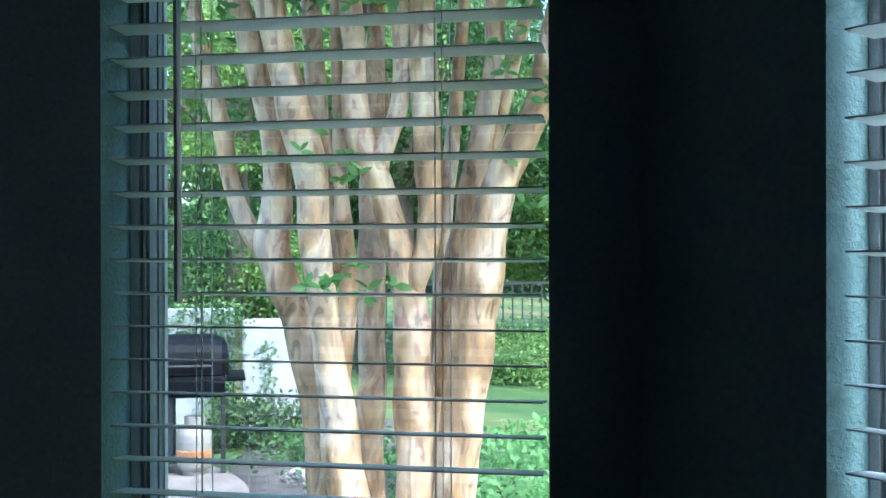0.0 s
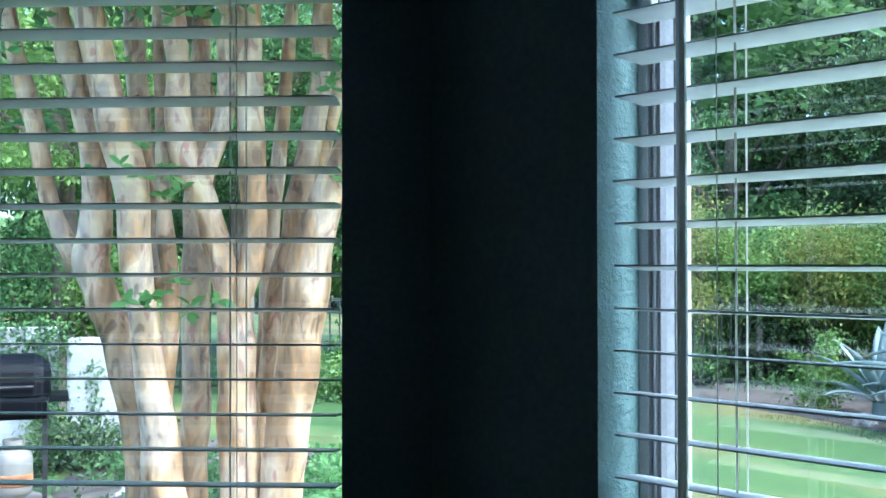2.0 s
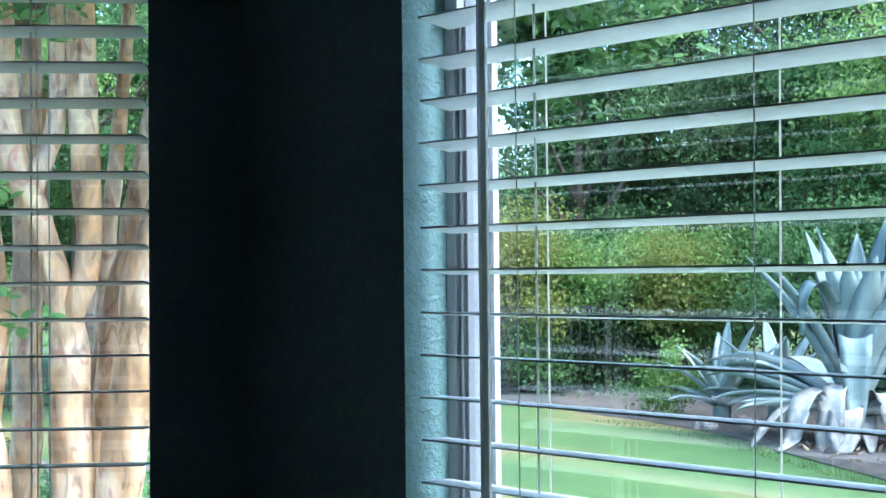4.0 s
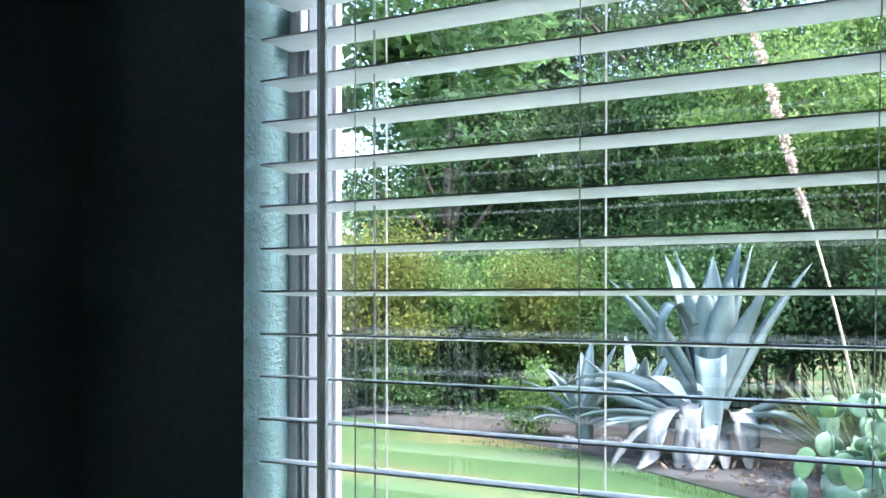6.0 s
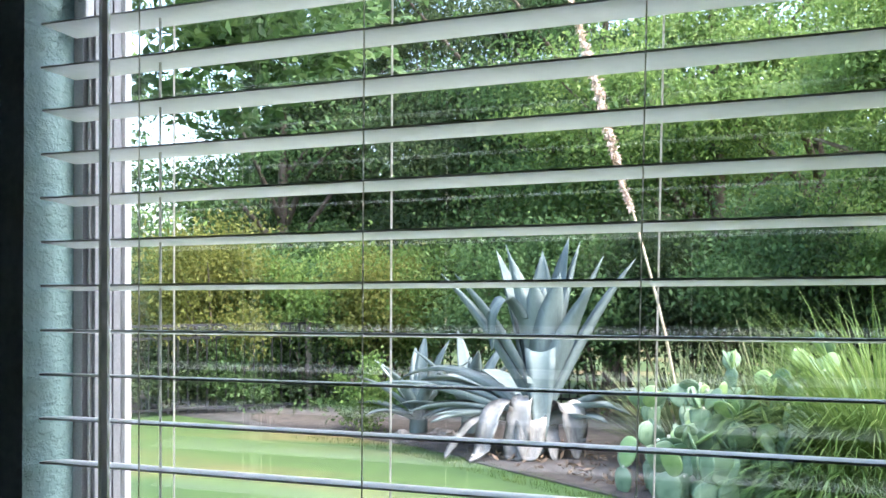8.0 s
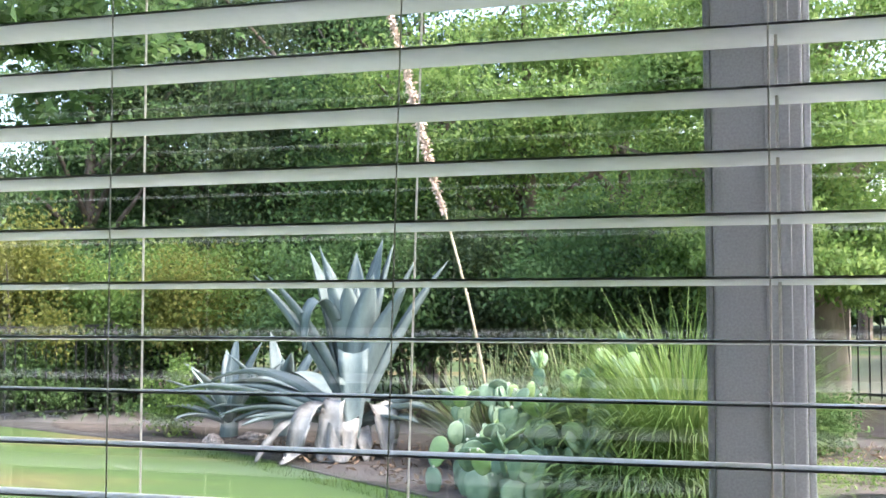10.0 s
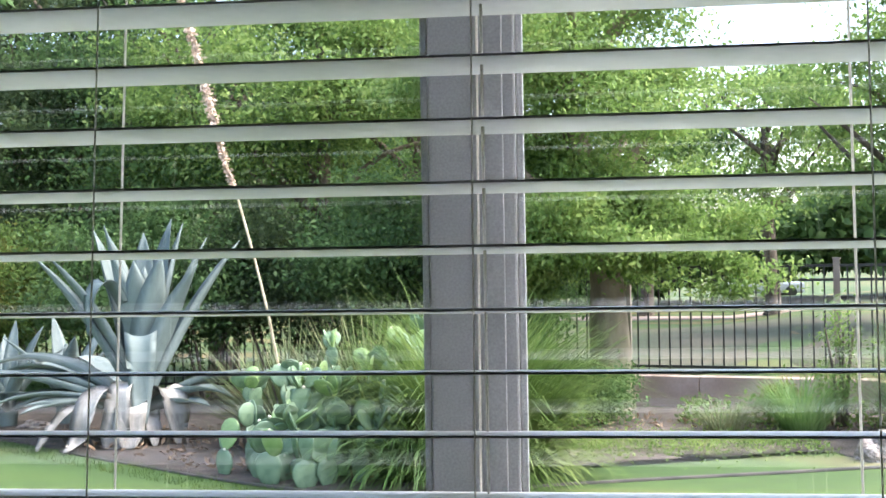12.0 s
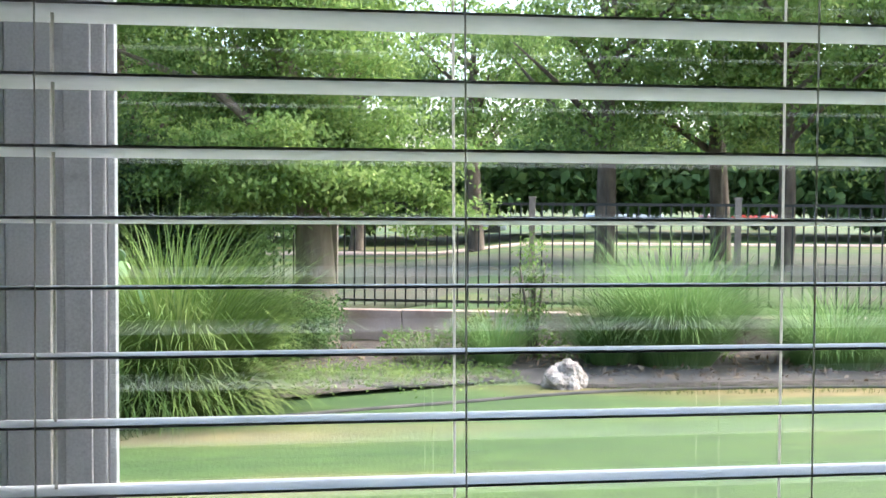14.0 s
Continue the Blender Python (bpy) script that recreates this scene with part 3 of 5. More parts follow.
patch("tree_bed", [(-9.3, 3.6), (-8.2, 3.1), (-7.4, 2.6), (-5.0, 0.9), (-2.6, 0.6), (-2.2, 1.8), (-3.4, 3.4), (-6.2, 4.9), (-8.3, 6.2), (-10.2, 6.4), (-10.6, 5.2)], 0.012, MULCH, "mulched bed round the tree", "garden bed")
patch("patio", [(-12.0, 0.2), (-7.0, 0.4), (-6.6, 1.6), (-7.3, 2.7), (-8.2, 3.15), (-9.4, 3.2), (-12.0, 3.0)], 0.03, PATIO, "tan paved patio slab", "patio", 0.0, 1.0)
patch("park_ground", [(1.0, 17.2), (5.0, 16.2), (12.0, 14.4), (20, 14.0), (40, 26), (14, 33), (4, 34), (-2, 30), (-1, 20)], 0.02, SOIL, "dry brownish grass and soil of the park in shade", "ground", 0.01, 3.0)
patch("park_path", [(-5, 40), (10, 39), (25, 37), (60, 34), (60, 36), (25, 39), (10, 41.2), (-5, 42)], 0.03, RETAIN, "pale sandy park path", "path", 0.0, 6.0)


def edging(pts):
    bm = bmesh.new()
    tube(bm, [(x, y, 0.008) for x, y in pts], [0.022] * len(pts), 8)
    return tagged(obj("lawn_edging", bm, EDGING), "dark edging strip between lawn and bed", "edging", kind="structure")


edging([(-4.6, 11.25), (-3.4, 10.4), (-2.3, 9.65), (-1.2, 9.1), (-0.2, 9.1), (0.65, 9.42), (1.6, 9.75), (2.76, 10.1), (3.9, 10.45), (5.1, 10.62), (7.3, 10.55), (10.0, 10.2), (13.0, 9.6)])

# retaining wall of large blocks
def retaining_wall():
    w = tagged(empty("retaining_wall", Matrix.Translation((5.05, 14.45, 0)) @ Matrix.Rotation(math.atan2(-0.259, 0.966), 4, "Z")), "low pinkish-grey stone retaining wall behind the bed", "wall", kind="structure")
    rng = random.Random(5)
    x = -3.6
    while x < 9.0:
        ln = rng.uniform(0.9, 1.4)
        part("stone", boxes((x, x + ln - 0.012, -0.12 + rng.uniform(-0.01, 0.01), 0.14, -0.05, 0.42 + rng.uniform(-0.015, 0.015)), bevel=0.012), RETAIN, w)
        x += ln


retaining_wall()


def shrub(name, label, category, x, y, h, r, n, size, material, seed, clumps=22, group="", slim=0.5, lift=0.55, shell=0.45, flat=0.8):
    rng = np.random.default_rng(seed)
    z = ground_z(x, y)
    e = tagged(empty(name, Matrix.Translation((x, y, z))), label, category, group)
    low = h > 2.0
    P = clump_points(rng, n, (0, 0, h * (0.66 if low else lift)), (r, r, h * (0.4 if low else 0.5)), clumps, 0.24, shell, flat)
    P[:, 2] = np.abs(P[:, 2]) + 0.02
    mesh_ob("crown", leaf_mesh("crown", P, size, rng, slim), material, None, e)
    bm = bmesh.new()
    rr = random.Random(seed)
    for i in range(5):
        a = rr.uniform(0, 6.28)
        tube(bm, [(0.05 * math.cos(a), 0.05 * math.sin(a), -0.02), (r * 0.25 * math.cos(a), r * 0.25 * math.sin(a), h * 0.35), (r * 0.6 * math.cos(a), r * 0.6 * math.sin(a), h * 0.8)], [0.03, 0.022, 0.008], 6)
    part("stems", bm, BARK, e)
    return e


def tree(label, x, y, h, r, n, size, material, seed, trunk_r=0.2, bare=0.25, clumps=70, bark=BARK, squash=1.0, shell=0.4, lean=0.0, group="", flat=0.6):
    rng = np.random.default_rng(seed)
    rr = random.Random(seed)
    z = ground_z(x, y)
    e = tagged(empty("tree", Matrix.Translation((x, y, z))), label, "tree", group)
    c0 = h * bare
    cz, hz = (h + c0) / 2, (h - c0) / 2
    P = clump_points(rng, n, (lean, 0, cz), (r, r * squash, hz), clumps, 0.16, shell, flat)
    P[:, 2] = np.maximum(P[:, 2], 0.3)
    mesh_ob("crown", leaf_mesh("crown", P, size, rng, 0.5), material, None, e)
    bm = bmesh.new()
    tube(bm, [(0, 0, -0.1), (0.03, 0.02, 0.3), (rr.uniform(-.1, .1), rr.uniform(-.1, .1), c0 + 0.4), (lean * 0.6 + rr.uniform(-.2, .2), rr.uniform(-.2, .2), cz), (lean, 0, h * 0.88)], [trunk_r * 1.35, trunk_r * 1.05, trunk_r * 0.85, trunk_r * 0.5, 0.03], 14, 0.25)
    part("trunk", bm, bark, e, smooth=True)
    for i in range(9):
        a = i * 2.4 + rr.uniform(-.4, .4)
        z0 = c0 + 0.3 + (cz - c0) * rr.random()
        bm = bmesh.new()
        q = rr.uniform(0.55, 0.9)
        tube(bm, [(lean * 0.3, 0, z0), (r * 0.35 * math.cos(a) + lean * .6, r * 0.35 * math.sin(a) * squash, z0 + hz * 0.3), (r * q * math.cos(a) + lean, r * q * math.sin(a) * squash, z0 + hz * rr.uniform(0.35, 0.8))], [trunk_r * 0.42, trunk_r * 0.26, 0.015], 8, 0.15)
        part("limb", bm, bark, e, smooth=True)
    return e


def from_eye(yaw, d):
    return 0.85 - d * math.sin(radians(yaw)), -0.87 + d * math.cos(radians(yaw))


# ---- the many-stemmed crepe myrtle outside the narrow window ----
MYRTLE = Matrix.Translation((-3.181, 1.483, 0)) @ Matrix.Rotation(radians(57.6), 4, "Z")
myrtle = tagged(empty("crepe_myrtle_tree", MYRTLE), "many-stemmed crepe myrtle with smooth peeling cream and tan bark", "tree")


def stem(depth, rows, name="stem"):
    """One stem, from the top down: sideways place, height and radius."""
    s1, z1, r1 = rows[-1]
    pts = [(s, depth, z) for s, z, r in rows]
    rad = [r for s, z, r in rows]
    s0, z0, r0 = rows[0]
    ds, dz = (s0 - rows[1][0]), max(z0 - rows[1][1], 0.05)
    pts = [(s0 + ds / dz * 1.0, depth * 1.5, z0 + 1.0), (s0 + ds / dz * 0.5, depth * 1.2, z0 + 0.5)] + pts
    rad = [r0 * 0.6, r0 * 0.8] + rad
    if z1 < 1.1:
        pts += [(s1 * 0.75, depth * 0.75, 0.45), (s1 * 0.6, depth * 0.6, -0.08)]
        rad += [r1 * 1.12, r1 * 1.5]
    else:
        pts += [(s1 * 0.97, depth * 0.5 + 0.07, z1 - 0.14)]
        rad += [r1 * 0.55]
    bm = bmesh.new()
    tube(bm, pts, rad, 18, 0.22)
    part(name, bm, BARK_SMOOTH, myrtle, smooth=True)


stem(0.25, [(-0.83, 2.98, .034), (-0.80, 2.82, .036), (-0.73, 2.56, .038), (-0.68, 2.28, .038), (-0.61, 2.09, .046), (-0.50, 1.92, .055)], "branch")
stem(0.10, [(-0.62, 2.98, .046), (-0.58, 2.82, .051), (-0.53, 2.64, .053), (-0.49, 2.46, .056), (-0.47, 2.27, .056), (-0.48, 2.11, .063), (-0.49, 2.00, .075), (-0.44, 1.86, .071), (-0.37, 1.63, .069), (-0.31, 1.35, .067), (-0.27, 0.97, .07)])
stem(-0.10, [(-0.48, 2.96, .056), (-0.45, 2.83, .06), (-0.40, 2.59, .062), (-0.35, 2.41, .065), (-0.32, 2.26, .067), (-0.31, 2.08, .06), (-0.29, 1.91, .058), (-0.26, 1.73, .06), (-0.25, 1.55, .067), (-0.22, 1.37, .073), (-0.20, 1.20, .08), (-0.18, 1.01, .085)])
stem(0.05, [(-0.22, 2.59, .025), (-0.21, 2.31, .03), (-0.20, 2.09, .035), (-0.18, 1.92, .037), (-0.18, 1.76, .035), (-0.20, 1.54, .039)], "branch")
stem(-0.05, [(-0.17, 2.98, .045), (-0.15, 2.80, .047), (-0.15, 2.60, .05), (-0.13, 2.46, .052), (-0.09, 2.34, .056), (-0.04, 2.22, .054), (0.0, 2.08, .054), (0.04, 1.95, .065), (0.07, 1.77, .074), (0.08, 1.54, .074), (0.08, 1.32, .077), (0.10, 1.0, .086)])
stem(-0.06, [(0.03, 2.98, .036), (0.04, 2.76, .038), (0.03, 2.58, .038), (-0.01, 2.44, .041), (-0.06, 2.32, .045)], "branch")
stem(-0.08, [(0.12, 2.97, .051), (0.12, 2.75, .056), (0.13, 2.53, .056), (0.14, 2.30, .054), (0.15, 2.15, .051), (0.13, 1.99, .049), (0.09, 1.86, .049)], "branch")
stem(0.30, [(-0.08, 2.57, .048), (-0.09, 2.14, .056), (-0.09, 1.92, .058), (-0.09, 1.70, .058), (-0.09, 1.36, .061), (-0.10, 1.12, .063), (-0.09, 0.92, .063)])
stem(0.35, [(0.31, 3.07, .029), (0.28, 2.70, .032), (0.25, 2.38, .034), (0.22, 2.09, .037), (0.21, 1.79, .039), (0.19, 1.50, .042), (0.18, 1.21, .044), (0.18, 0.91, .049)])
stem(-0.12, [(0.61, 2.74, .055), (0.57, 2.56, .058), (0.50, 2.41, .064), (0.44, 2.28, .069), (0.38, 2.10, .08), (0.35, 1.94, .086), (0.33, 1.77, .089), (0.31, 1.55, .086), (0.27, 1.32, .084), (0.24, 1.01, .084)])
stem(0.15, [(0.43, 3.02, .04), (0.42, 2.74, .047), (0.38, 2.48, .054), (0.34, 2.25, .061), (0.31, 2.08, .059), (0.26, 1.92, .052), (0.23, 1.71, .047), (0.21, 1.52, .047)], "branch")
stem(0.30, [(-0.35, 3.05, .044), (-0.33, 2.76, .044), (-0.31, 2.48, .044), (-0.27, 2.23, .044), (-0.24, 2.04, .041)], "branch")
stem(0.40, [(0.56, 2.92, .03), (0.47, 2.58, .037), (0.40, 2.26, .042), (0.32, 2.01, .042)], "branch")
stem(0.45, [(-0.12, 3.09, .037), (-0.07, 2.86, .037), (-0.05, 2.59, .042), (-0.06, 2.29, .045)], "branch")


def sprigs(rows, spread=0.06):
    """Small leafy shoots on the stems: sideways, depth, height and count of leaves."""
    rng = np.random.default_rng(100)
    P = np.concatenate([rng.normal(size=(max(n // 4, 2), 3)) * np.array([spread, spread, spread * 0.55]) + np.array([s, d, z]) for s, d, z, n in rows])
    tagged(mesh_ob("sprigs", oval_leaf_mesh("sprigs", P, 0.06, rng), LEAF_MYRTLE, None, myrtle), "bright green leafy shoots", kind="stuff")


sprigs(((-0.20, -0.28, 2.30, 20), (-0.36, -0.26, 2.36, 14), (-0.22, -0.3, 1.87, 26), (-0.10, -0.3, 1.80, 12), (-0.70, -0.2, 2.82, 22), (-0.62, 0.3, 2.95, 40), (-0.33, -0.3, 2.97, 26), (-0.14, -0.3, 2.95, 22), (0.04, -0.3, 2.98, 26),
        (0.02, -0.3, 2.86, 8), (0.42, -0.3, 2.72, 36), (0.50, -0.3, 2.60, 20), (0.55, -0.3, 2.92, 26)))
sprigs(((0.50, -0.35, 2.30, 10), (0.62, 0.1, 2.2, 26), (0.0, 0.5, 2.8, 40), (0.2, 0.6, 2.5, 30), (-0.75, 0.5, 2.6, 40), (-0.25, -0.25, 2.42, 10)))
rng0 = np.random.default_rng(9)
mesh_ob("crown", leaf_mesh("crown", clump_points(rng0, 135000, (0.4, -0.55, 4.3), (2.8, 2.7, 1.3), 100, 0.16, 0.35), 0.065, rng0, 0.5), LEAF_MID, None, myrtle)
# overhanging twig with hanging leaves seen past the corner
mesh_ob("twigs", oval_leaf_mesh("twigs", clump_points(np.random.default_rng(12), 620, (2.55, 1.15, 3.36), (1.05, 0.8, 0.46), 34, 0.16, 0.2), 0.075, np.random.default_rng(13)), LEAF_MID, None, myrtle)

# ---- background trees and shrubs ----
TREES = "trees behind the fence"
for i, (yaw, d, h, r, n, size, mat, lab) in enumerate((
        (66, 17, 7.5, 2.6, 18000, 0.12, LEAF_LIGHT, "bright green tree behind the garden wall"),
        (57.5, 19, 7.5, 2.9, 24000, 0.13, LEAF_MID, "mid-green tree behind the garden wall"),
        (69, 24, 9.0, 3.6, 11000, 0.19, LEAF_MID, "mid-green broadleaf tree with gaps of sky"),
        (62, 27, 9.5, 3.8, 18000, 0.19, LEAF_MID, "mid-green broadleaf tree with dense crown"),
        (55, 24, 8.5, 3.4, 18000, 0.18, LEAF_DARK, "dark green broadleaf tree with dense shade"),
        (49, 22, 8.0, 3.0, 16000, 0.17, LEAF_LIGHT, "bright green broadleaf tree in sun"),
        (45, 27, 8.4, 3.2, 12000, 0.18, LEAF_MID, "mid-green broadleaf tree with dense crown"),
        (33.2, 26, 8.4, 2.9, 16000, 0.15, LEAF_MID, "mid-green broadleaf tree with dense crown"),
        (30, 28.5, 10.4, 3.8, 22000, 0.15, LEAF_DARK, "dark green broadleaf tree with gaps of sky"),
        (26, 27.5, 10.6, 4.0, 24000, 0.15, LEAF_DARK, "dark green broadleaf tree with gaps of sky"),
        (21.5, 25, 10.0, 3.7, 28000, 0.15, LEAF_DARK, "dark green broadleaf tree with dense shade"),
        (17, 22, 9.0, 3.4, 21000, 0.14, LEAF_MID, "mid-green broadleaf tree with dense crown"),
        (12, 20, 8.4, 3.1, 22000, 0.12, LEAF_LIGHT, "bright green small-leaved tree"),
        (7, 21, 8.0, 3.0, 20000, 0.12, LEAF_LIGHT, "bright green small-leaved tree"),
        (-4, 44, 9.0, 4.6, 9000, 0.25, LEAF_MID, "park tree with mid-green crown"),
        (-10, 40, 9.5, 3.6, 12000, 0.24, LEAF_LIGHT, "bright green park tree with bare lower trunk"),
        (-16.4, 29, 9.0, 3.9, 15000, 0.2, LEAF_LIGHT, "bright green park tree with bare lower trunk"),
        (-22, 31, 9.0, 4.2, 16000, 0.2, LEAF_LIGHT, "park tree with mid-green crown"),
        (-25, 27, 8.5, 3.6, 16000, 0.19, LEAF_LIGHT, "bright green park tree with bare lower trunk"),
        (-30, 28, 9.0, 4.0, 15000, 0.2, LEAF_LIGHT, "park tree with mid-green crown"),
        (-36, 30, 9.0, 4.0, 9000, 0.22, LEAF_DARK, "dark green park tree with bare lower trunk"))):
    x, y = from_eye(yaw, d)
    tree(lab, x, y, h, r, int(n * (1.7 if yaw > 0 else 1.2)), size * 0.84, mat, 40 + i, 0.2 if d < 29 else 0.26, 0.3 if (d < 20 and yaw > 50) else 0.12 if yaw > 0 else 0.26, 44, shell=0.5, group=TREES, flat=0.42)
# the bright tree in front of the fence
bright = tree("bright green fine-leaved tree with a stout pale trunk", 1.48, 14.6, 7.0, 2.4, 60000, 0.085, LEAF_LIGHT, 71, 0.27, 0.26, 90, BARK_PALE, 0.7, 0.3, -0.55, flat=0.45)
rng1 = np.random.default_rng(72)
mesh_ob("crown", leaf_mesh("crown", clump_points(rng1, 34000, (0.1, -0.35, 2.3), (2.7, 1.6, 0.85), 80, 0.13, 0.25, 0.4), 0.085, rng1, 0.5), LEAF_LIGHT, None, bright, "low spreading skirt of branches")

SHRUBS = "shrubs along the fence"
for i, (yaw, d, h, r, n, size, mat, lab) in enumerate((
        (67, 17.5, 2.4, 1.5, 4500, 0.11, LEAF_MID, "mid-green leafy shrub before the iron fence"),
        (63.5, 17, 2.2, 1.3, 5000, 0.10, LEAF_LIGHT, "bright leafy shrub before the iron fence"),
        (53, 17.6, 0.6, 1.5, 4500, 0.09, LEAF_MID, "low hedge at the edge of the lawn"),
        (50, 17.2, 0.55, 1.4, 4500, 0.09, LEAF_LIGHT, "low hedge at the edge of the lawn"),
        (41, 21.0, 3.2, 1.7, 7000, 0.12, LEAF_MID, "leafy shrub in the back border"),
        (36.6, 19.8, 3.1, 1.4, 8500, 0.10, LEAF_YELLOW, "yellow-green leafy shrub in the back border"),
        (33.6, 20.8, 2.5, 1.5, 8000, 0.11, LEAF_MID, "dark shrub in the back border"),
        (31.2, 19.9, 2.6, 1.3, 9000, 0.11, LEAF_LIGHT, "bright leafy shrub in the back border"),
        (28.8, 19.7, 2.75, 1.1, 8000, 0.10, LEAF_YELLOW, "yellow-green leafy shrub in the back border"),
        (26.3, 19.9, 2.7, 1.3, 10000, 0.11, LEAF_LIGHT, "bright leafy shrub in the back border"),
        (24, 21.5, 2.8, 1.4, 8000, 0.12, LEAF_DARK, "dark shrub in the back border"),
        (21, 18, 3.0, 1.5, 9000, 0.11, LEAF_MID, "leafy shrub in the back border"),
        (17.5, 17.5, 2.9, 1.3, 10000, 0.11, LEAF_MID, "leafy shrub in the back border"),
        (14, 17, 2.9, 1.5, 10000, 0.11, LEAF_DARK, "dark leafy shrub behind the cactus"),
        (10, 16.5, 2.9, 1.5, 10000, 0.11, LEAF_MID, "leafy shrub behind the tall grass"),
        (6, 16.5, 2.7, 1.4, 10000, 0.10, LEAF_DARK, "dark leafy shrub behind the tall grass"),
        (2.5, 16.4, 2.2, 1.2, 8000, 0.10, LEAF_MID, "leafy shrub beside the tree trunk"),
        (-1.9, 14.2, 0.75, 0.55, 3500, 0.07, LEAF_MID, "small leafy shrub at the foot of the tree"),
        (0.3, 13.6, 0.7, 0.5, 2500, 0.06, LEAF_LIGHT, "bright small shrub beside the tall grass"),
        (42.5, 19.6, 1.1, 1.0, 4500, 0.09, LEAF_DARK, "low dark shrub along the fence"),
        (39, 19.6, 1.2, 1.0, 4500, 0.09, LEAF_DARK, "low dark shrub along the fence"),
        (35.5, 19.6, 1.1, 1.0, 4500, 0.09, LEAF_MID, "low leafy shrub along the fence"),
        (32, 19.6, 1.2, 1.0, 4500, 0.09, LEAF_DARK, "low dark shrub along the fence"),
        (29.2, 16.2, 0.95, 0.4, 1500, 0.08, LEAF_LIGHT, "small bright green bush beside the agaves"),
        (-13.3, 14.2, 1.5, 0.32, 700, 0.07, LEAF_LIGHT, "slender young shrub before the retaining wall"),
        (-11, 14.4, 0.55, 0.35, 900, 0.07, LEAF_YELLOW, "small mixed shrub before the retaining wall"))):
    x, y = from_eye(yaw, d)
    shrub("shrub", lab, "shrub", x, y, h, r, int(n * 1.6), size * 0.85, mat, 200 + i, group=SHRUBS)
# far wood that closes the view
def far_wood():
    rng = np.random.default_rng(77)
    n = 165000
    yaw = np.radians(rng.uniform(-60, 95, n))
    d = rng.uniform(48, 62, n)
    top = np.interp(np.degrees(yaw), [0, 12, 34, 37, 41, 46, 95], [5.6, 9.6, 9.6, 4.6, 4.6, 6.0, 4.6]) + 1.6 * np.sin(yaw * 9) + 1.0 * np.sin(yaw * 23 + 1)
    low = np.interp(np.degrees(yaw), [-30, -26, -7, -4], [0.7, 1.75, 1.75, 0.7])
    z = low + (top - low) * rng.random(n)
    P = np.stack([0.85 - d * np.sin(yaw), -0.87 + d * np.cos(yaw), z], 1)
    return leaf_mesh("far_wood", P, 0.62, rng, 0.6)


tagged(mesh_ob("far_wood", far_wood(), LEAF_MID), "distant green wood beyond the park", "wood", kind="stuff")
# ground cover strips
def cover(name, outline_fn, n, size, mat, seed, label, h=0.22):
    rng = np.random.default_rng(seed)
    P = outline_fn(rng, n)
    P[:, 2] = rng.random(n) ** 1.5 * h + 0.02
    return tagged(mesh_ob(name, leaf_mesh(name, P, size, rng, 0.5, -0.2), mat), label, "ground cover", kind="stuff")


def strip(ax_, ay_, bx_, by_, wd):
    def fn(rng, n):
        u, v = rng.random(n), rng.normal(size=n) * wd
        dx, dy = bx_ - ax_, by_ - ay_
        ln = math.hypot(dx, dy)
        return np.stack([ax_ + dx * u - dy / ln * v, ay_ + dy * u + dx / ln * v, np.zeros(n)], 1)
    return fn


cover("ground_cover", strip(-15, 18.6, -7.0, 16.2, 0.9), 15000, 0.09, LEAF_MID, 301, "low green ground cover behind the soil strip")
cover("ground_cover", strip(-9.2, 4.2, -6.3, 4.3, 0.35), 2600, 0.075, LEAF_MID, 302, "low leafy plants in the tree bed", 0.34)
cover("ground_cover", strip(-10.2, 3.7, -9.2, 4.9, 0.25), 3600, 0.07, LEAF_DARK, 306, "leafy plants along the garden wall", 0.45)
cover("ground_cover", strip(-7.6, 5.9, -5.2, 3.9, 0.35), 3800, 0.09, LEAF_MYRTLE, 303, "low bright leafy plants in the tree bed", 0.36)
cover("ground_cover", strip(2.3, 13.5, 6.6, 12.7, 0.22), 2600, 0.07, LEAF_LIGHT, 307, "low green weeds before the retaining wall", 0.32)
cover("ground_cover", strip(0.9, 11.6, 3.6, 11.9, 0.45), 4200, 0.045, LEAF_LIGHT, 305, "low bright weeds in the bed", 0.08)


def lawn_blades():
    rng = np.random.default_rng(31)
    n = 120000
    yaw = np.radians(rng.uniform(-34, 47, n))
    d = 6.6 + 9.0 * rng.random(n) ** 1.3
    x, y = 0.85 - d * np.sin(yaw), -0.87 + d * np.cos(yaw)
    front = np.interp(x, [-9.5, -5.8, -4.6, -2.3, -1.2, -0.2, 0.5, 1.2, 2.3, 3.6, 4.6, 6.5, 13.0], [13.2, 12.0, 11.2, 9.6, 9.1, 9.1, 10.1, 12.0, 12.6, 12.0, 10.8, 10.7, 9.8])
    keep = (y < front + 0.1) & (y > front - 0.45)
    P = np.stack([x, y, np.zeros(n)], 1)[keep]
    n = len(P)
    t = rng.normal(size=(n, 3)) * np.array([0.014, 0.014, 0]) + np.array([0, 0, 0.045])
    a = rng.uniform(0, 6.283, n)
    s = np.stack([np.cos(a), np.sin(a), np.zeros(n)], 1) * 0.0035
    V = np.stack([P - s, P + s, P + t * rng.uniform(0.6, 1.3, (n, 1))], 1).reshape(-1, 3)
    return raw_mesh("lawn_grass", V, np.arange(3 * n).reshape(n, 3))


tagged(mesh_ob("lawn_grass", lawn_blades(), LAWN_BLADE), "short mown grass blades of the lawn", "grass", kind="stuff")


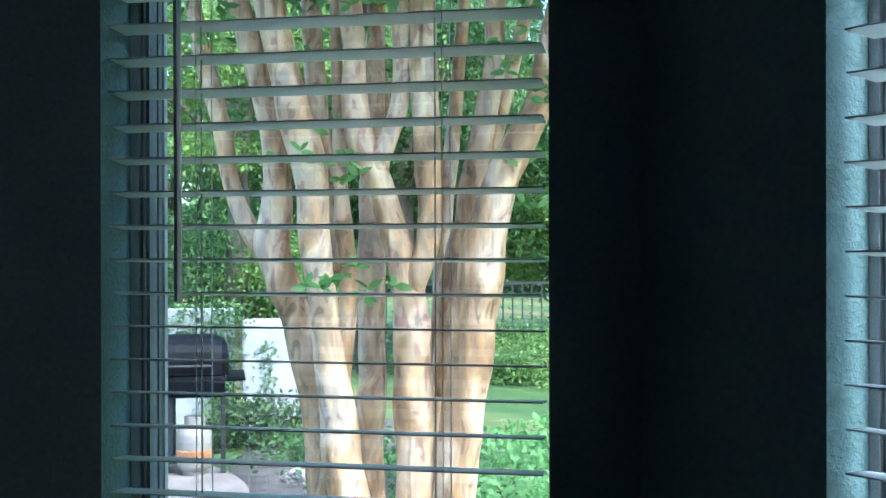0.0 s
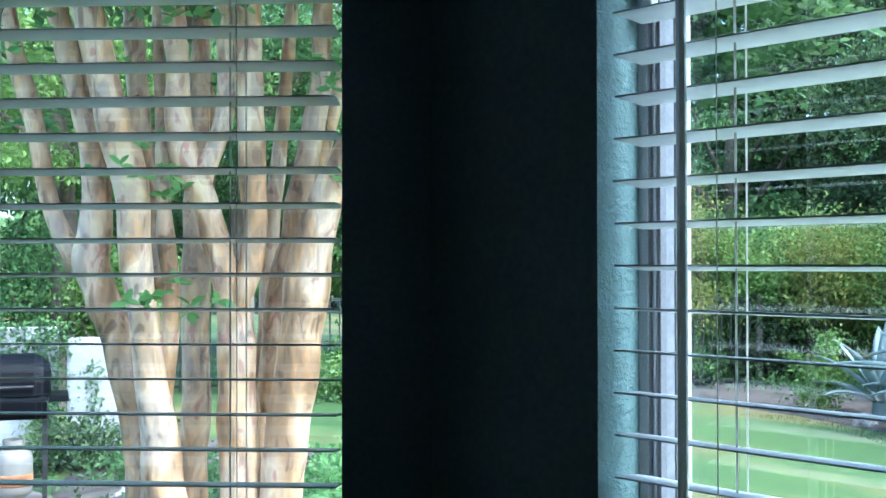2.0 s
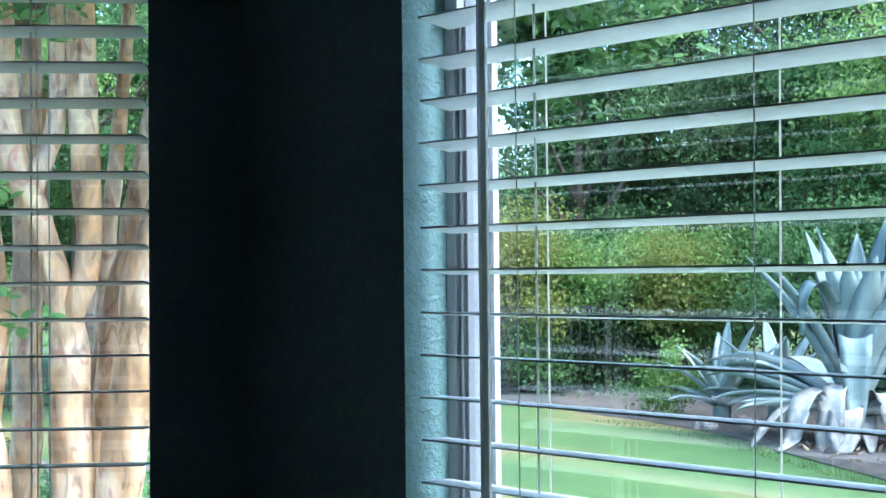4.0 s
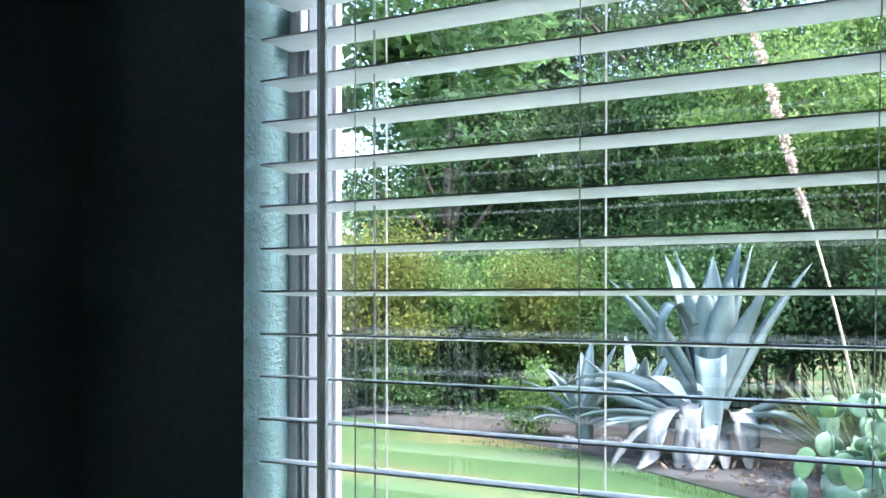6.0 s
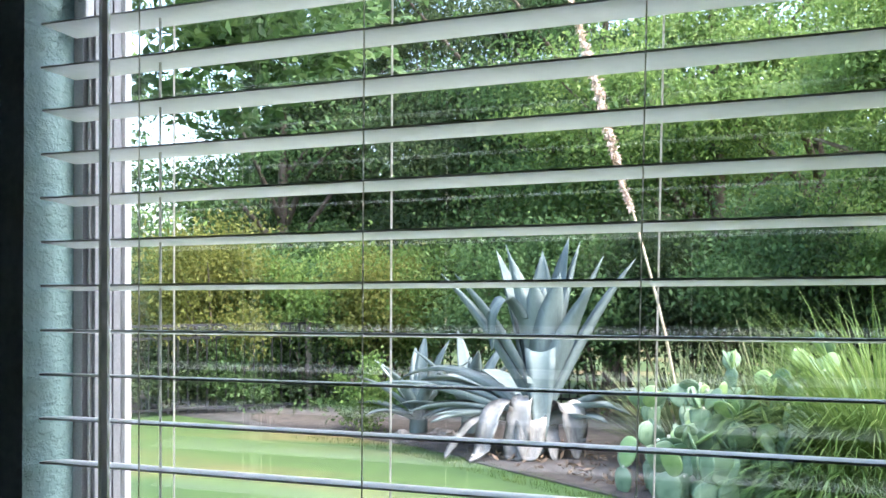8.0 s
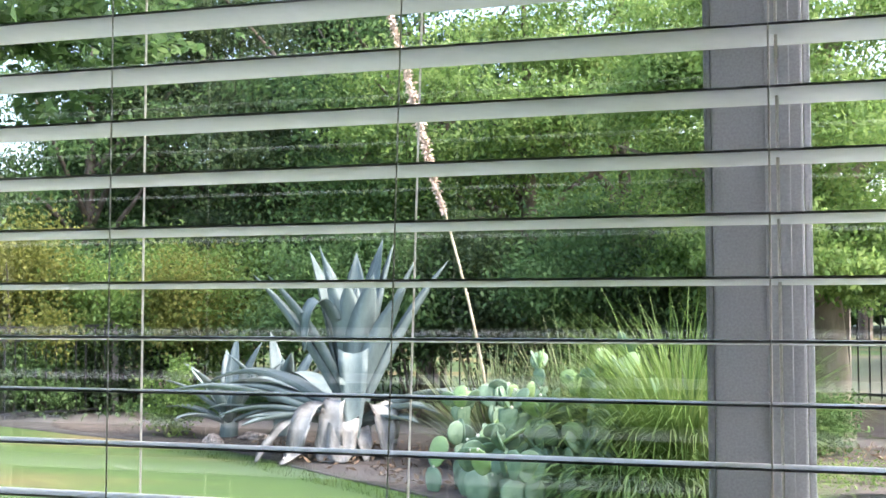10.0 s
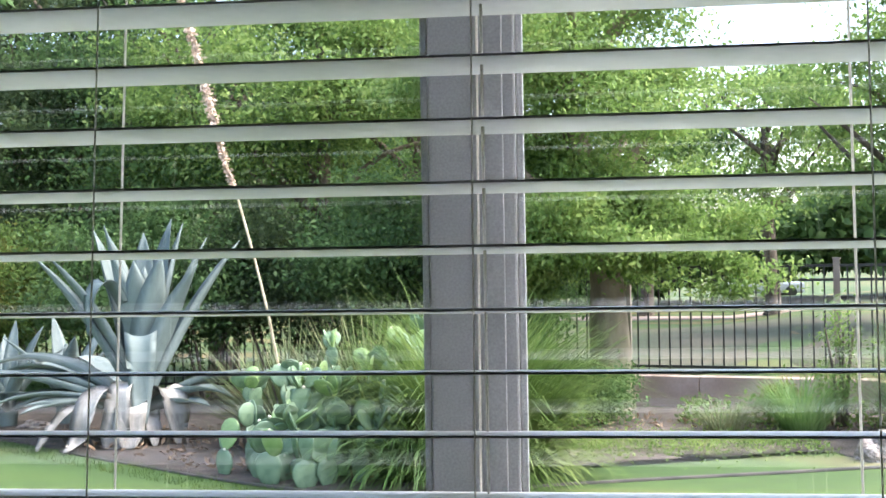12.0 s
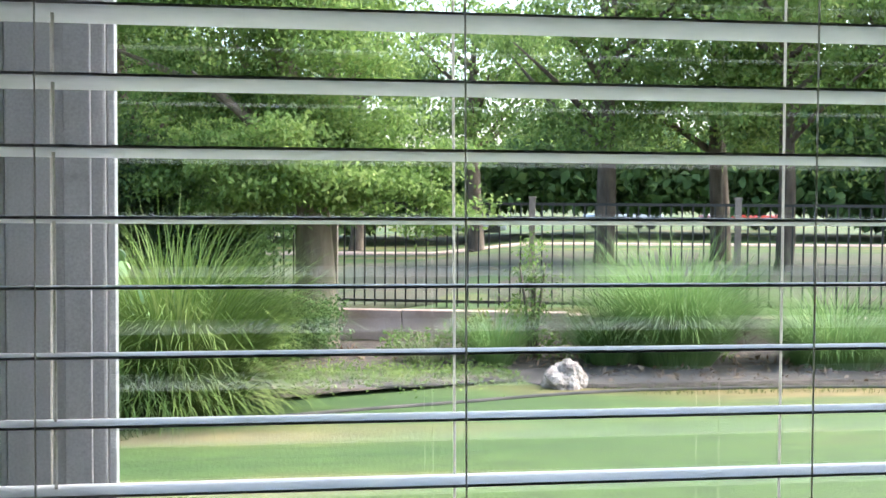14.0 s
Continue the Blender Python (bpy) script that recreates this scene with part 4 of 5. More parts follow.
def litter():
    rng = np.random.default_rng(41)
    n = 5200
    yaw, d = np.radians(rng.uniform(-33, 36, n)), rng.uniform(10.2, 14.8, n)
    x, y = 0.85 - d * np.sin(yaw), -0.87 + d * np.cos(yaw)
    front = np.interp(x, [-9.5, -5.8, -4.6, -2.3, -1.2, -0.2, 0.5, 1.2, 2.3, 3.6, 4.6, 6.5, 13.0], [14, 12.2, 11.5, 9.9, 9.4, 9.4, 10.6, 12.4, 12.9, 12.4, 11.0, 10.9, 10.2])
    k = y > front
    P = np.stack([x, y, np.full(n, 0.045)], 1)[k]
    return leaf_mesh("leaf_litter", P, 0.10, rng, 0.35, 0)


LITTER = foliage("dry_leaf", (0.10, 0.06, 0.035), (0.26, 0.18, 0.12), (0.46, 0.36, 0.27), 0.8, 0.1)
tagged(mesh_ob("leaf_litter", litter(), LITTER), "dry brown fallen leaves and chips on the bed", "leaf litter", kind="stuff")

# ---- agaves ----


def agave_leaf(length, width, lift, bend, fold=0.35, curl=0.0, segs=12):
    """A thick tapering channelled leaf, growing along +x; lift and bend in radians."""
    bm = bmesh.new()
    rows = []
    p, a = Vector((0.04, 0, 0)), lift
    for k in range(segs + 1):
        u = k / segs
        w = width * (0.62 + 1.1 * u - 0.75 * u * u) * (1 - u ** 3.2) + 0.004
        if u < 0.25:
            w *= 0.75 + u
        th = 0.05 * (1 - u) ** 0.8 + 0.006
        t = Vector((math.cos(a), 0, math.sin(a)))
        nrm = Vector((-math.sin(a), 0, math.cos(a)))
        row = []
        for j, v in enumerate((-1, -0.5, 0, 0.5, 1)):
            row.append(p + Vector((0, 1, 0)) * w * 0.5 * v * (1 - 0.1 * abs(v)) + nrm * (fold * w * 0.5 * v * v))
        for v in (0.5, 0, -0.5):
            row.append(p + Vector((0, 1, 0)) * w * 0.42 * v + nrm * (fold * w * 0.4 * v * v - th))
        rows.append([bm.verts.new(q) for q in row])
        p = p + t * (length / segs)
        a += bend * (0.3 + 1.4 * u) / segs + (curl * u ** 4)
    n = len(rows[0])
    for r0, r1 in zip(rows, rows[1:]):
        for j in range(n):
            bm.faces.new((r0[j], r0[(j + 1) % n], r1[(j + 1) % n], r1[j]))
    bm.faces.new(rows[0][::-1])
    bm.faces.new(rows[-1])
    bmesh.ops.recalc_face_normals(bm, faces=bm.faces)
    return bm


def agave(x, y, scale, upright, low, dry, seed, label, turn=0.0):
    e = tagged(empty("agave_plant", Matrix.Translation((x, y, 0.0)) @ Matrix.Rotation(turn, 4, "Z") @ Matrix.Scale(scale, 4)), label, "agave", "agave plants")
    rng = random.Random(seed)
    bm = bmesh.new()
    tube(bm, [(0, 0, -0.05), (0, 0, 0.3), (0, 0, 0.7), (0, 0, 1.5)], [0.2, 0.2, 0.14, 0.03], 12, 0.1)
    part("core", bm, AGAVE, e, smooth=True)
    for az, ln, lift, bend, w in upright:
        m = Matrix.Translation((0, 0, 0.45)) @ Matrix.Rotation(radians(az), 4, "Z")
        part("leaf", agave_leaf(ln, w * 1.75, radians(lift), radians(bend)), AGAVE, e, "", m, True)
    for az, ln, lift, bend, w in low:
        m = Matrix.Translation((0, 0, 0.32)) @ Matrix.Rotation(radians(az), 4, "Z")
        part("leaf", agave_leaf(ln * 0.98, w * 1.85, radians(lift + 8), radians(bend * 1.7), 0.3), AGAVE, e, "", m, True)
    for az, ln, lift, bend, w in dry:
        m = Matrix.Translation((0, 0, 0.36)) @ Matrix.Rotation(radians(az), 4, "Z")
        part("dried_leaf", agave_leaf(ln, w, radians(lift), radians(bend), 0.15), AGAVE_DRY, e, "bleached dried leaf hanging down", m, True)
    return e


def folded_leaf(path, widths, thick=0.012):
    """A leaf that bends over: (out, height) points and the width at each, growing along +x."""
    bm = bmesh.new()
    n = 4
    fine = []
    for i in range(len(path) - 1):
        a, b, c, d = (Vector(path[max(i - 1, 0)]), Vector(path[i]), Vector(path[i + 1]), Vector(path[min(i + 2, len(path) - 1)]))
        for k in range(n):
            u = k / n
            p = 0.5 * ((2 * b) + (c - a) * u + (2 * a - 5 * b + 4 * c - d) * u * u + (3 * b - a - 3 * c + d) * u ** 3)
            fine.append((p, widths[i] * (1 - u) + widths[i + 1] * u))
    fine.append((Vector(path[-1]), widths[-1]))
    rows = []
    for i, (p, w) in enumerate(fine):
        t = (fine[min(i + 1, len(fine) - 1)][0] - fine[max(i - 1, 0)][0]).normalized()
        nr = Vector((-t.y, t.x))
        row = []
        for v in (-1, -0.5, 0, 0.5, 1):
            q = p + nr * (0.16 * w * v * v + 0.02 * noise.noise((p.x * 9, v, p.y * 9)))
            row.append(bm.verts.new((q.x, v * w * 0.5, q.y)))
        for v in (0.6, 0, -0.6):
            q = p + nr * (0.16 * w * v * v - thick)
            row.append(bm.verts.new((q.x, v * w * 0.45, q.y)))
        rows.append(row)
    m = len(rows[0])
    for r0, r1 in zip(rows, rows[1:]):
        for j in range(m):
            bm.faces.new((r0[j], r0[(j + 1) % m], r1[(j + 1) % m], r1[j]))
    bm.faces.new(rows[0][::-1])
    bm.faces.new(rows[-1])
    bmesh.ops.recalc_face_normals(bm, faces=bm.faces)
    return bm


# azimuth 0 points along +x; -70 points to the house
big = agave(-4.05, 12.25, 1.0,
            ((196, 2.1, 60, -14, .30), (172, 2.1, 76, -6, .30), (212, 2.1, 81, -4, .30), (100, 2.0, 86, -3, .30), (28, 2.15, 79, -4, .30), (12, 2.05, 71, -6, .30), (24, 2.2, 62, -9, .32), (-150, 2.0, 66, -20, .30),
             (-80, 1.7, 80, -10, .32), (-118, 1.8, 80, -8, .32), (-45, 1.8, 76, -10, .32), (60, 2.2, 80, -4, .3), (140, 2.1, 72, -8, .3), (-20, 1.8, 68, -14, .30), (-60, 1.6, 84, -6, .30), (-100, 1.6, 86, -5, .30)),
            ((185, 2.1, 34, -50, .24), (165, 2.2, 22, -35, .24), (205, 2.3, 18, -25, .22), (-5, 1.7, 26, -40, .22), (12, 1.9, 20, -30, .22), (-25, 1.5, 20, -35, .2), (-150, 1.7, 14, -30, .22), (140, 2.0, 24, -30, .22), (-130, 1.5, 10, -25, .2), (225, 1.4, 8, -15, .2), (40, 1.6, 20, -30, .2), (-165, 1.9, 26, -40, .22), (-35, 1.3, 10, -20, .2)),
            (), 3, "large blue-grey century plant with bleached dried lower leaves")
FOLDED = ((-70, ((0.12, 0.7), (0.3, 1.05), (0.5, 1.24), (0.62, 1.05), (0.66, 0.7), (0.68, 0.35), (0.7, 0.06)), (.26, .32, .36, .34, .27, .17, .02), AGAVE, "pale green leaf folded over and hanging"),
          (-128, ((0.1, 1.2), (0.3, 1.62), (0.48, 1.84), (0.62, 1.7), (0.66, 1.45), (0.68, 1.25)), (.24, .3, .32, .26, .16, .02), AGAVE, "leaf with its tip folded over"),
          (-108, ((0.15, 0.4), (0.5, 0.62), (0.8, 0.6), (0.98, 0.35), (1.08, 0.12), (1.3, 0.03)), (.2, .24, .30, .30, .24, .06), AGAVE_DRY, "bleached dried leaf hanging down"),
          (-88, ((0.15, 0.4), (0.45, 0.7), (0.7, 0.66), (0.8, 0.42), (0.86, 0.2), (0.95, 0.03)), (.16, .2, .26, .30, .34, .22), AGAVE_DRY, "bleached dried leaf hanging down"),
          (-78, ((0.15, 0.35), (0.5, 0.5), (0.75, 0.42), (0.9, 0.18), (0.98, 0.03)), (.2, .28, .36, .34, .16), AGAVE_DRY, "bleached dried leaf hanging down"),
          (-42, ((0.15, 0.4), (0.5, 0.62), (0.7, 0.6), (0.8, 0.38), (0.84, 0.15), (0.86, 0.03)), (.16, .22, .32, .32, .2, .05), AGAVE_DRY, "bleached dried leaf hanging down"),
          (-122, ((0.15, 0.35), (0.6, 0.5), (1.0, 0.42), (1.25, 0.2), (1.4, 0.04)), (.14, .18, .2, .18, .05), AGAVE_DRY, "bleached dried leaf hanging down"),
          (-60, ((0.15, 0.3), (0.5, 0.36), (0.75, 0.2), (0.85, 0.03)), (.14, .18, .18, .05), AGAVE_DRY, "bleached dried leaf hanging down"))
for az, path, widths, mt, lab in FOLDED:
    part("dried_leaf" if mt is AGAVE_DRY else "leaf", folded_leaf(path, widths), mt, big, lab, Matrix.Rotation(radians(az), 4, "Z"), True)
agave(-6.2, 13.2, 0.62, ((170, 1.7, 50, -20, .24), (120, 1.7, 62, -15, .24), (60, 1.8, 66, -10, .24), (10, 1.7, 52, -20, .24), (-40, 1.5, 50, -25, .24), (-110, 1.5, 56, -25, .24), (215, 1.6, 42, -30, .24), (90, 1.8, 80, -5, .24)),
      ((190, 1.6, 20, -30, .2), (0, 1.5, 18, -30, .2), (-70, 1.3, 20, -30, .2), (240, 1.4, 16, -30, .2)), (), 4, "smaller blue-grey agave pup beside the large one")
agave(-5.5, 13.4, 0.7, ((170, 1.6, 55, -20, .22), (100, 1.7, 70, -10, .22), (30, 1.7, 60, -15, .22), (-30, 1.5, 55, -20, .22), (-90, 1.5, 62, -20, .22), (230, 1.5, 50, -25, .22)),
      ((180, 1.5, 20, -30, .2), (-60, 1.3, 22, -35, .2), (20, 1.4, 20, -30, .2)), (), 5, "smaller blue-grey agave pup beside the large one", 0.6)


def flower_stalk():
    base = Vector((-2.2, 12.0, 0.0))
    e = tagged(empty("flower_stalk", Matrix.Translation(base)), "tall leaning straw-coloured flower stalk with pinkish husks", "plant stalk")
    pts = [Vector(p) - base for p in ((-2.2, 12.0, -0.05), (-2.38, 11.78, 1.42), (-2.70, 11.70, 2.77), (-2.80, 11.66, 3.09), (-2.97, 11.60, 3.8), (-3.12, 11.55, 4.45), (-3.30, 11.5, 5.1), (-3.36, 11.48, 5.35))]
    bm = bmesh.new()
    tube(bm, pts, [0.02, 0.016, 0.014, 0.013, 0.012, 0.011, 0.008, 0.004], 8)
    part("stem", bm, STALK, e)
    rng = np.random.default_rng(8)
    n = 1500
    z = rng.uniform(2.85, 5.3, n)
    cx = np.interp(z, [p.z for p in pts], [p.x for p in pts])
    cy = np.interp(z, [p.z for p in pts], [p.y for p in pts])
    fat = np.interp(z, [2.85, 3.1, 3.6, 4.3, 4.8, 5.3], [0.008, 0.03, 0.05, 0.05, 0.035, 0.012])
    a = rng.uniform(0, 6.283, n)
    rr = np.sqrt(rng.random(n)) * fat
    P = np.stack([cx + np.cos(a) * rr, cy + np.sin(a) * rr, z], 1)
    mesh_ob("husks", leaf_mesh("husks", P, 0.055, rng, 0.5, 0.6), TASSEL, None, e, "pinkish tan seed husks")


flower_stalk()


# ---- prickly pear ----
def pad_mesh():
    bm = bmesh.new()
    bmesh.ops.create_uvsphere(bm, u_segments=12, v_segments=8, radius=1.0)
    for v in bm.verts:
        z = v.co.z
        w = 0.82 + 0.18 * z
        v.co = Vector((v.co.x * 0.55 * w, v.co.y * 0.08, (z + 1) * 0.5))
    me = bpy.data.meshes.new("pad")
    bm.to_mesh(me)
    bm.free()
    me.polygons.foreach_set("use_smooth", [True] * len(me.polygons))
    return me


def prickly_pear():
    e = tagged(empty("prickly_pear_cactus", Matrix.Translation((-1.50, 10.25, 0))), "prickly pear cactus of many flat green pads", "cactus")
    old, fresh = pad_mesh(), pad_mesh()
    old.materials.append(CACTUS)
    fresh.materials.append(CACTUS_NEW)
    rng = random.Random(21)
    tips = []

    def pad(m, size, young=False):
        q = m @ Matrix.Diagonal((size * rng.uniform(0.85, 1.05), size, size * rng.uniform(0.95, 1.15), 1))
        mesh_ob("pad", fresh if young else old, None, q, e, "pale yellow-green young pad" if young else "")
        tips.append((m, size))

    for bx, by, h in ((-0.85, -0.35, 1), (-0.5, 0.0, 4), (-0.2, -0.3, 4), (0.15, 0.1, 4), (0.45, 0.3, 5), (0.72, 0.4, 5), (-0.1, 0.35, 4), (0.3, -0.5, 2), (-0.45, -0.55, 1), (0.0, -0.7, 1), (0.75, -0.2, 3), (0.55, -0.75, 1), (-0.7, 0.2, 3), (0.1, -0.25, 3), (0.5, -0.15, 4), (-0.35, 0.25, 3), (0.95, 0.1, 3), (-0.25, -0.8, 1), (0.25, 0.45, 5), (1.0, 0.5, 5), (0.85, -0.5, 2), (-0.6, -0.2, 3), (0.05, 0.2, 4), (0.35, 0.2, 4), (0.6, 0.1, 4), (-0.3, 0.05, 3), (0.2, -0.4, 2), (0.45, -0.45, 2), (0.65, -0.35, 3), (-0.05, -0.5, 2), (0.8, 0.25, 4), (-0.5, -0.4, 2), (0.3, -0.85, 1), (0.1, -0.95, 1), (-0.15, -0.65, 1), (0.7, -0.6, 2)):
        m = Matrix.Translation((bx, by, -0.03)) @ Matrix.Rotation(rng.uniform(-0.9, 0.9), 4, "Z") @ Matrix.Rotation(rng.uniform(-0.25, 0.25), 4, "Y")
        size = rng.uniform(0.25, 0.32)
        stack = [(m, size, h + 1)]
        while stack:
            mm, sz, left = stack.pop()
            pad(mm, sz, left <= 1 and rng.random() < 0.3)
            if left > 1:
                for k in range(2 if rng.random() < 0.85 else 1):
                    s2 = sz * rng.uniform(0.84, 1.0)
                    sidew = rng.uniform(-0.6, 0.6)
                    nm = mm @ Matrix.Translation((0.34 * sz * math.sin(sidew), 0, sz * (0.82 + 0.14 * math.cos(sidew)))) @ Matrix.Rotation(sidew * 0.9, 4, "Y") @ Matrix.Rotation(rng.uniform(-1.3, 1.3), 4, "Z") @ Matrix.Rotation(rng.uniform(-0.5, 0.5), 4, "X")
                    if nm.translation.z < 1.3:
                        stack.append((nm, s2, left - 1 if k == 0 else min(left - 1, 2)))
    bm = bmesh.new()
    for m, s in tips[::4]:
        p = m @ Vector((rng.uniform(-0.2, 0.2) * s, 0, s * 0.99))
        bmesh.ops.create_icosphere(bm, subdivisions=1, radius=0.02, matrix=Matrix.Translation(p))
    part("buds", bm, BUD, e, "small pale buds on the pad rims")


prickly_pear()


def tuft(name, label, x, y, n, spread, length, width, lean, droop, mat, seed, group="grass clumps", category="grass"):
    rng = np.random.default_rng(seed)
    e = tagged(empty(name, Matrix.Translation((x, y, 0.01))), label, category, group)
    mesh_ob("blades", blade_mesh("blades", rng, n, spread, length, width, lean, droop), mat, None, e)
    return e


tuft("grass_clump", "large arching clump of green strap-leaved grass", 0.05, 10.3, 2300, 0.45, 2.2, 0.019, 0.68, 1.25, LEAF_GRASS, 51)
tuft("grass_clump", "drooping outer clump of green strap-leaved grass", 0.1, 9.95, 1100, 0.55, 1.25, 0.022, 1.1, 1.8, LEAF_GRASS, 52)
tuft("grass_clump", "drooping outer clump of green strap-leaved grass", -0.4, 9.9, 800, 0.45, 1.2, 0.021, 1.0, 1.8, LEAF_SILVER, 53)
tuft("yucca_plant", "spiky yucca of stiff narrow leaves", -2.05, 11.6, 480, 0.16, 1.55, 0.032, 1.2, 0.15, LEAF_YUCCA, 54, "yucca plants", "yucca")
tuft("yucca_plant", "spiky yucca of stiff narrow leaves", -1.2, 11.7, 420, 0.16, 1.75, 0.030, 1.0, 0.15, LEAF_YUCCA, 55, "yucca plants", "yucca")
tuft("grass_clump", "airy clump of pale green ornamental grass", 5.66, 12.2, 3400, 0.42, 2.0, 0.010, 0.75, 1.2, LEAF_SILVER, 56)
tuft("grass_clump", "airy clump of pale green ornamental grass", 4.95, 12.4, 900, 0.3, 1.35, 0.009, 0.8, 1.3, LEAF_SILVER, 57)
tuft("grass_clump", "small clump of ornamental grass", 3.57, 12.5, 700, 0.2, 1.05, 0.009, 0.7, 1.2, LEAF_SILVER, 58)
tuft("grass_clump", "small clump of ornamental grass", 2.75, 12.7, 350, 0.2, 0.6, 0.008, 0.8, 1.2, LEAF_YUCCA, 59)
tuft("grass_clump", "airy clump of pale green ornamental grass", 7.6, 12.0, 2400, 0.55, 1.35, 0.009, 0.8, 1.3, LEAF_SILVER, 60)
tuft("grass_clump", "airy clump of pale green ornamental grass", 9.0, 11.8, 1200, 0.5, 1.1, 0.009, 0.8, 1.3, LEAF_SILVER, 61)


def rock(x, y, sx, sy, sz, seed, label):
    bm = bmesh.new()
    bmesh.ops.create_icosphere(bm, subdivisions=4, radius=1.0)
    off = Vector((seed * 3.1, seed * 1.7, 0))
    for v in bm.verts:
        d = 1 + 0.35 * noise.noise(v.co * 1.6 + off) + 0.22 * abs(noise.noise(v.co * 3.5 + off)) + 0.07 * noise.noise(v.co * 11 + off)
        c = v.co * d
        v.co = Vector((c.x * sx, c.y * sy, max(c.z * sz, -0.12 * sz)))
    return tagged(obj("rock", bm, ROCK, Matrix.Translation((x, y, 0.02))), label, "rock", "rocks")


rock(4.03, 10.95, 0.22, 0.2, 0.24, 1, "rough pale limestone rock on the edge of the bed")
rock(-1.75, 9.95, 0.13, 0.07, 0.07, 2, "small pale stone before the cactus")
rock(0.96, 11.07, 0.12, 0.1, 0.04, 3, "flat pale stone in the grass")
rock(-7.9, 3.6, 0.2, 0.17, 0.16, 4, "pale stone in the tree bed")
rock(-6.0, 12.35, 0.14, 0.1, 0.12, 5, "pinkish stone at the edge of the bed")
rock(-5.75, 13.0, 0.2, 0.12, 0.1, 6, "pinkish stone at the edge of the bed")


# ---- iron fences ----
def iron_fence(x0, y0, x1, y1, z0, z1, label, posts=2.95, gap=0.155):
    ln = math.hypot(x1 - x0, y1 - y0)
    e = tagged(empty("fence", Matrix.Translation((x0, y0, z0)) @ Matrix.Rotation(math.atan2(y1 - y0, x1 - x0), 4, "Z")), label, "fence", "iron fences")
    h = z1 - z0
    pm, bm = bpy.data.meshes.new("picket"), boxes((-0.011, 0.011, -0.011, 0.011, 0.02, h), bevel=0.0)
    bm.to_mesh(pm)
    bm.free()
    pm.materials.append(IRON)
    qm, bm = bpy.data.meshes.new("post"), boxes((-0.045, 0.045, -0.045, 0.045, -0.2, h + 0.06), (-0.055, 0.055, -0.055, 0.055, h + 0.06, h + 0.09), bevel=0.004)
    bm.to_mesh(qm)
    bm.free()
    qm.materials.append(TIMBER)
    k = 0
    while k * gap < ln:
        mesh_ob("picket", pm, None, Matrix.Translation((k * gap, 0, 0)), e)
        k += 1
    s = 0.0
    while s < ln:
        mesh_ob("post", qm, None, Matrix.Translation((s, 0.02, 0)), e)
        s += posts
    for z in (0.1, h - 0.22, h - 0.02):
        part("rail", boxes((0, ln, -0.02, 0.02, z - 0.02, z + 0.02)), IRON, e)


iron_fence(-1.0, 17.19, 13.1, 13.41, 0.36, 1.93, "black iron picket fence on the retaining wall")
iron_fence(-7.4, 17.8, -1.2, 17.2, 0.0, 1.5, "black iron picket fence behind the border")
iron_fence(-13.2, 11.0, -7.6, 17.7, 0.0, 1.45, "black iron picket fence behind the border")
iron_fence(-17.5, 4.0, -13.3, 10.9, 0.0, 1.45, "black iron picket fence behind the garden wall")


# ---- garden wall, grill and gas bottle ----
def garden_wall():
    e = tagged(empty("garden_wall", Matrix.Translation((-10.45, 4.92, 0)) @ Matrix.Rotation(radians(63 + 180), 4, "Z")), "white stucco garden wall with ivy climbing on it", "wall")
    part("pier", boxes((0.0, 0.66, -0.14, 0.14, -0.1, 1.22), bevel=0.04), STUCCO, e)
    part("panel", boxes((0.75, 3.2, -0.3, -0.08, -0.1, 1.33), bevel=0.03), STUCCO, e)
    rng = np.random.default_rng(5)
    P = np.concatenate([np.stack([rng.normal(0.83, 0.12, 1500), rng.normal(0.14, 0.05, 1500), rng.uniform(0.1, 1.42, 1500)], 1),
                        np.stack([rng.normal(0.38, 0.05, 240), np.full(240, 0.15), rng.uniform(0.0, 1.0, 240)], 1),
                        np.stack([rng.normal(1.25, 0.25, 420), rng.normal(-0.05, 0.02, 420), rng.uniform(1.0, 1.4, 420)], 1)])
    mesh_ob("ivy", leaf_mesh("ivy", P, 0.045, rng, 0.8), LEAF_MID, None, e, "dark green climbing ivy")


garden_wall()


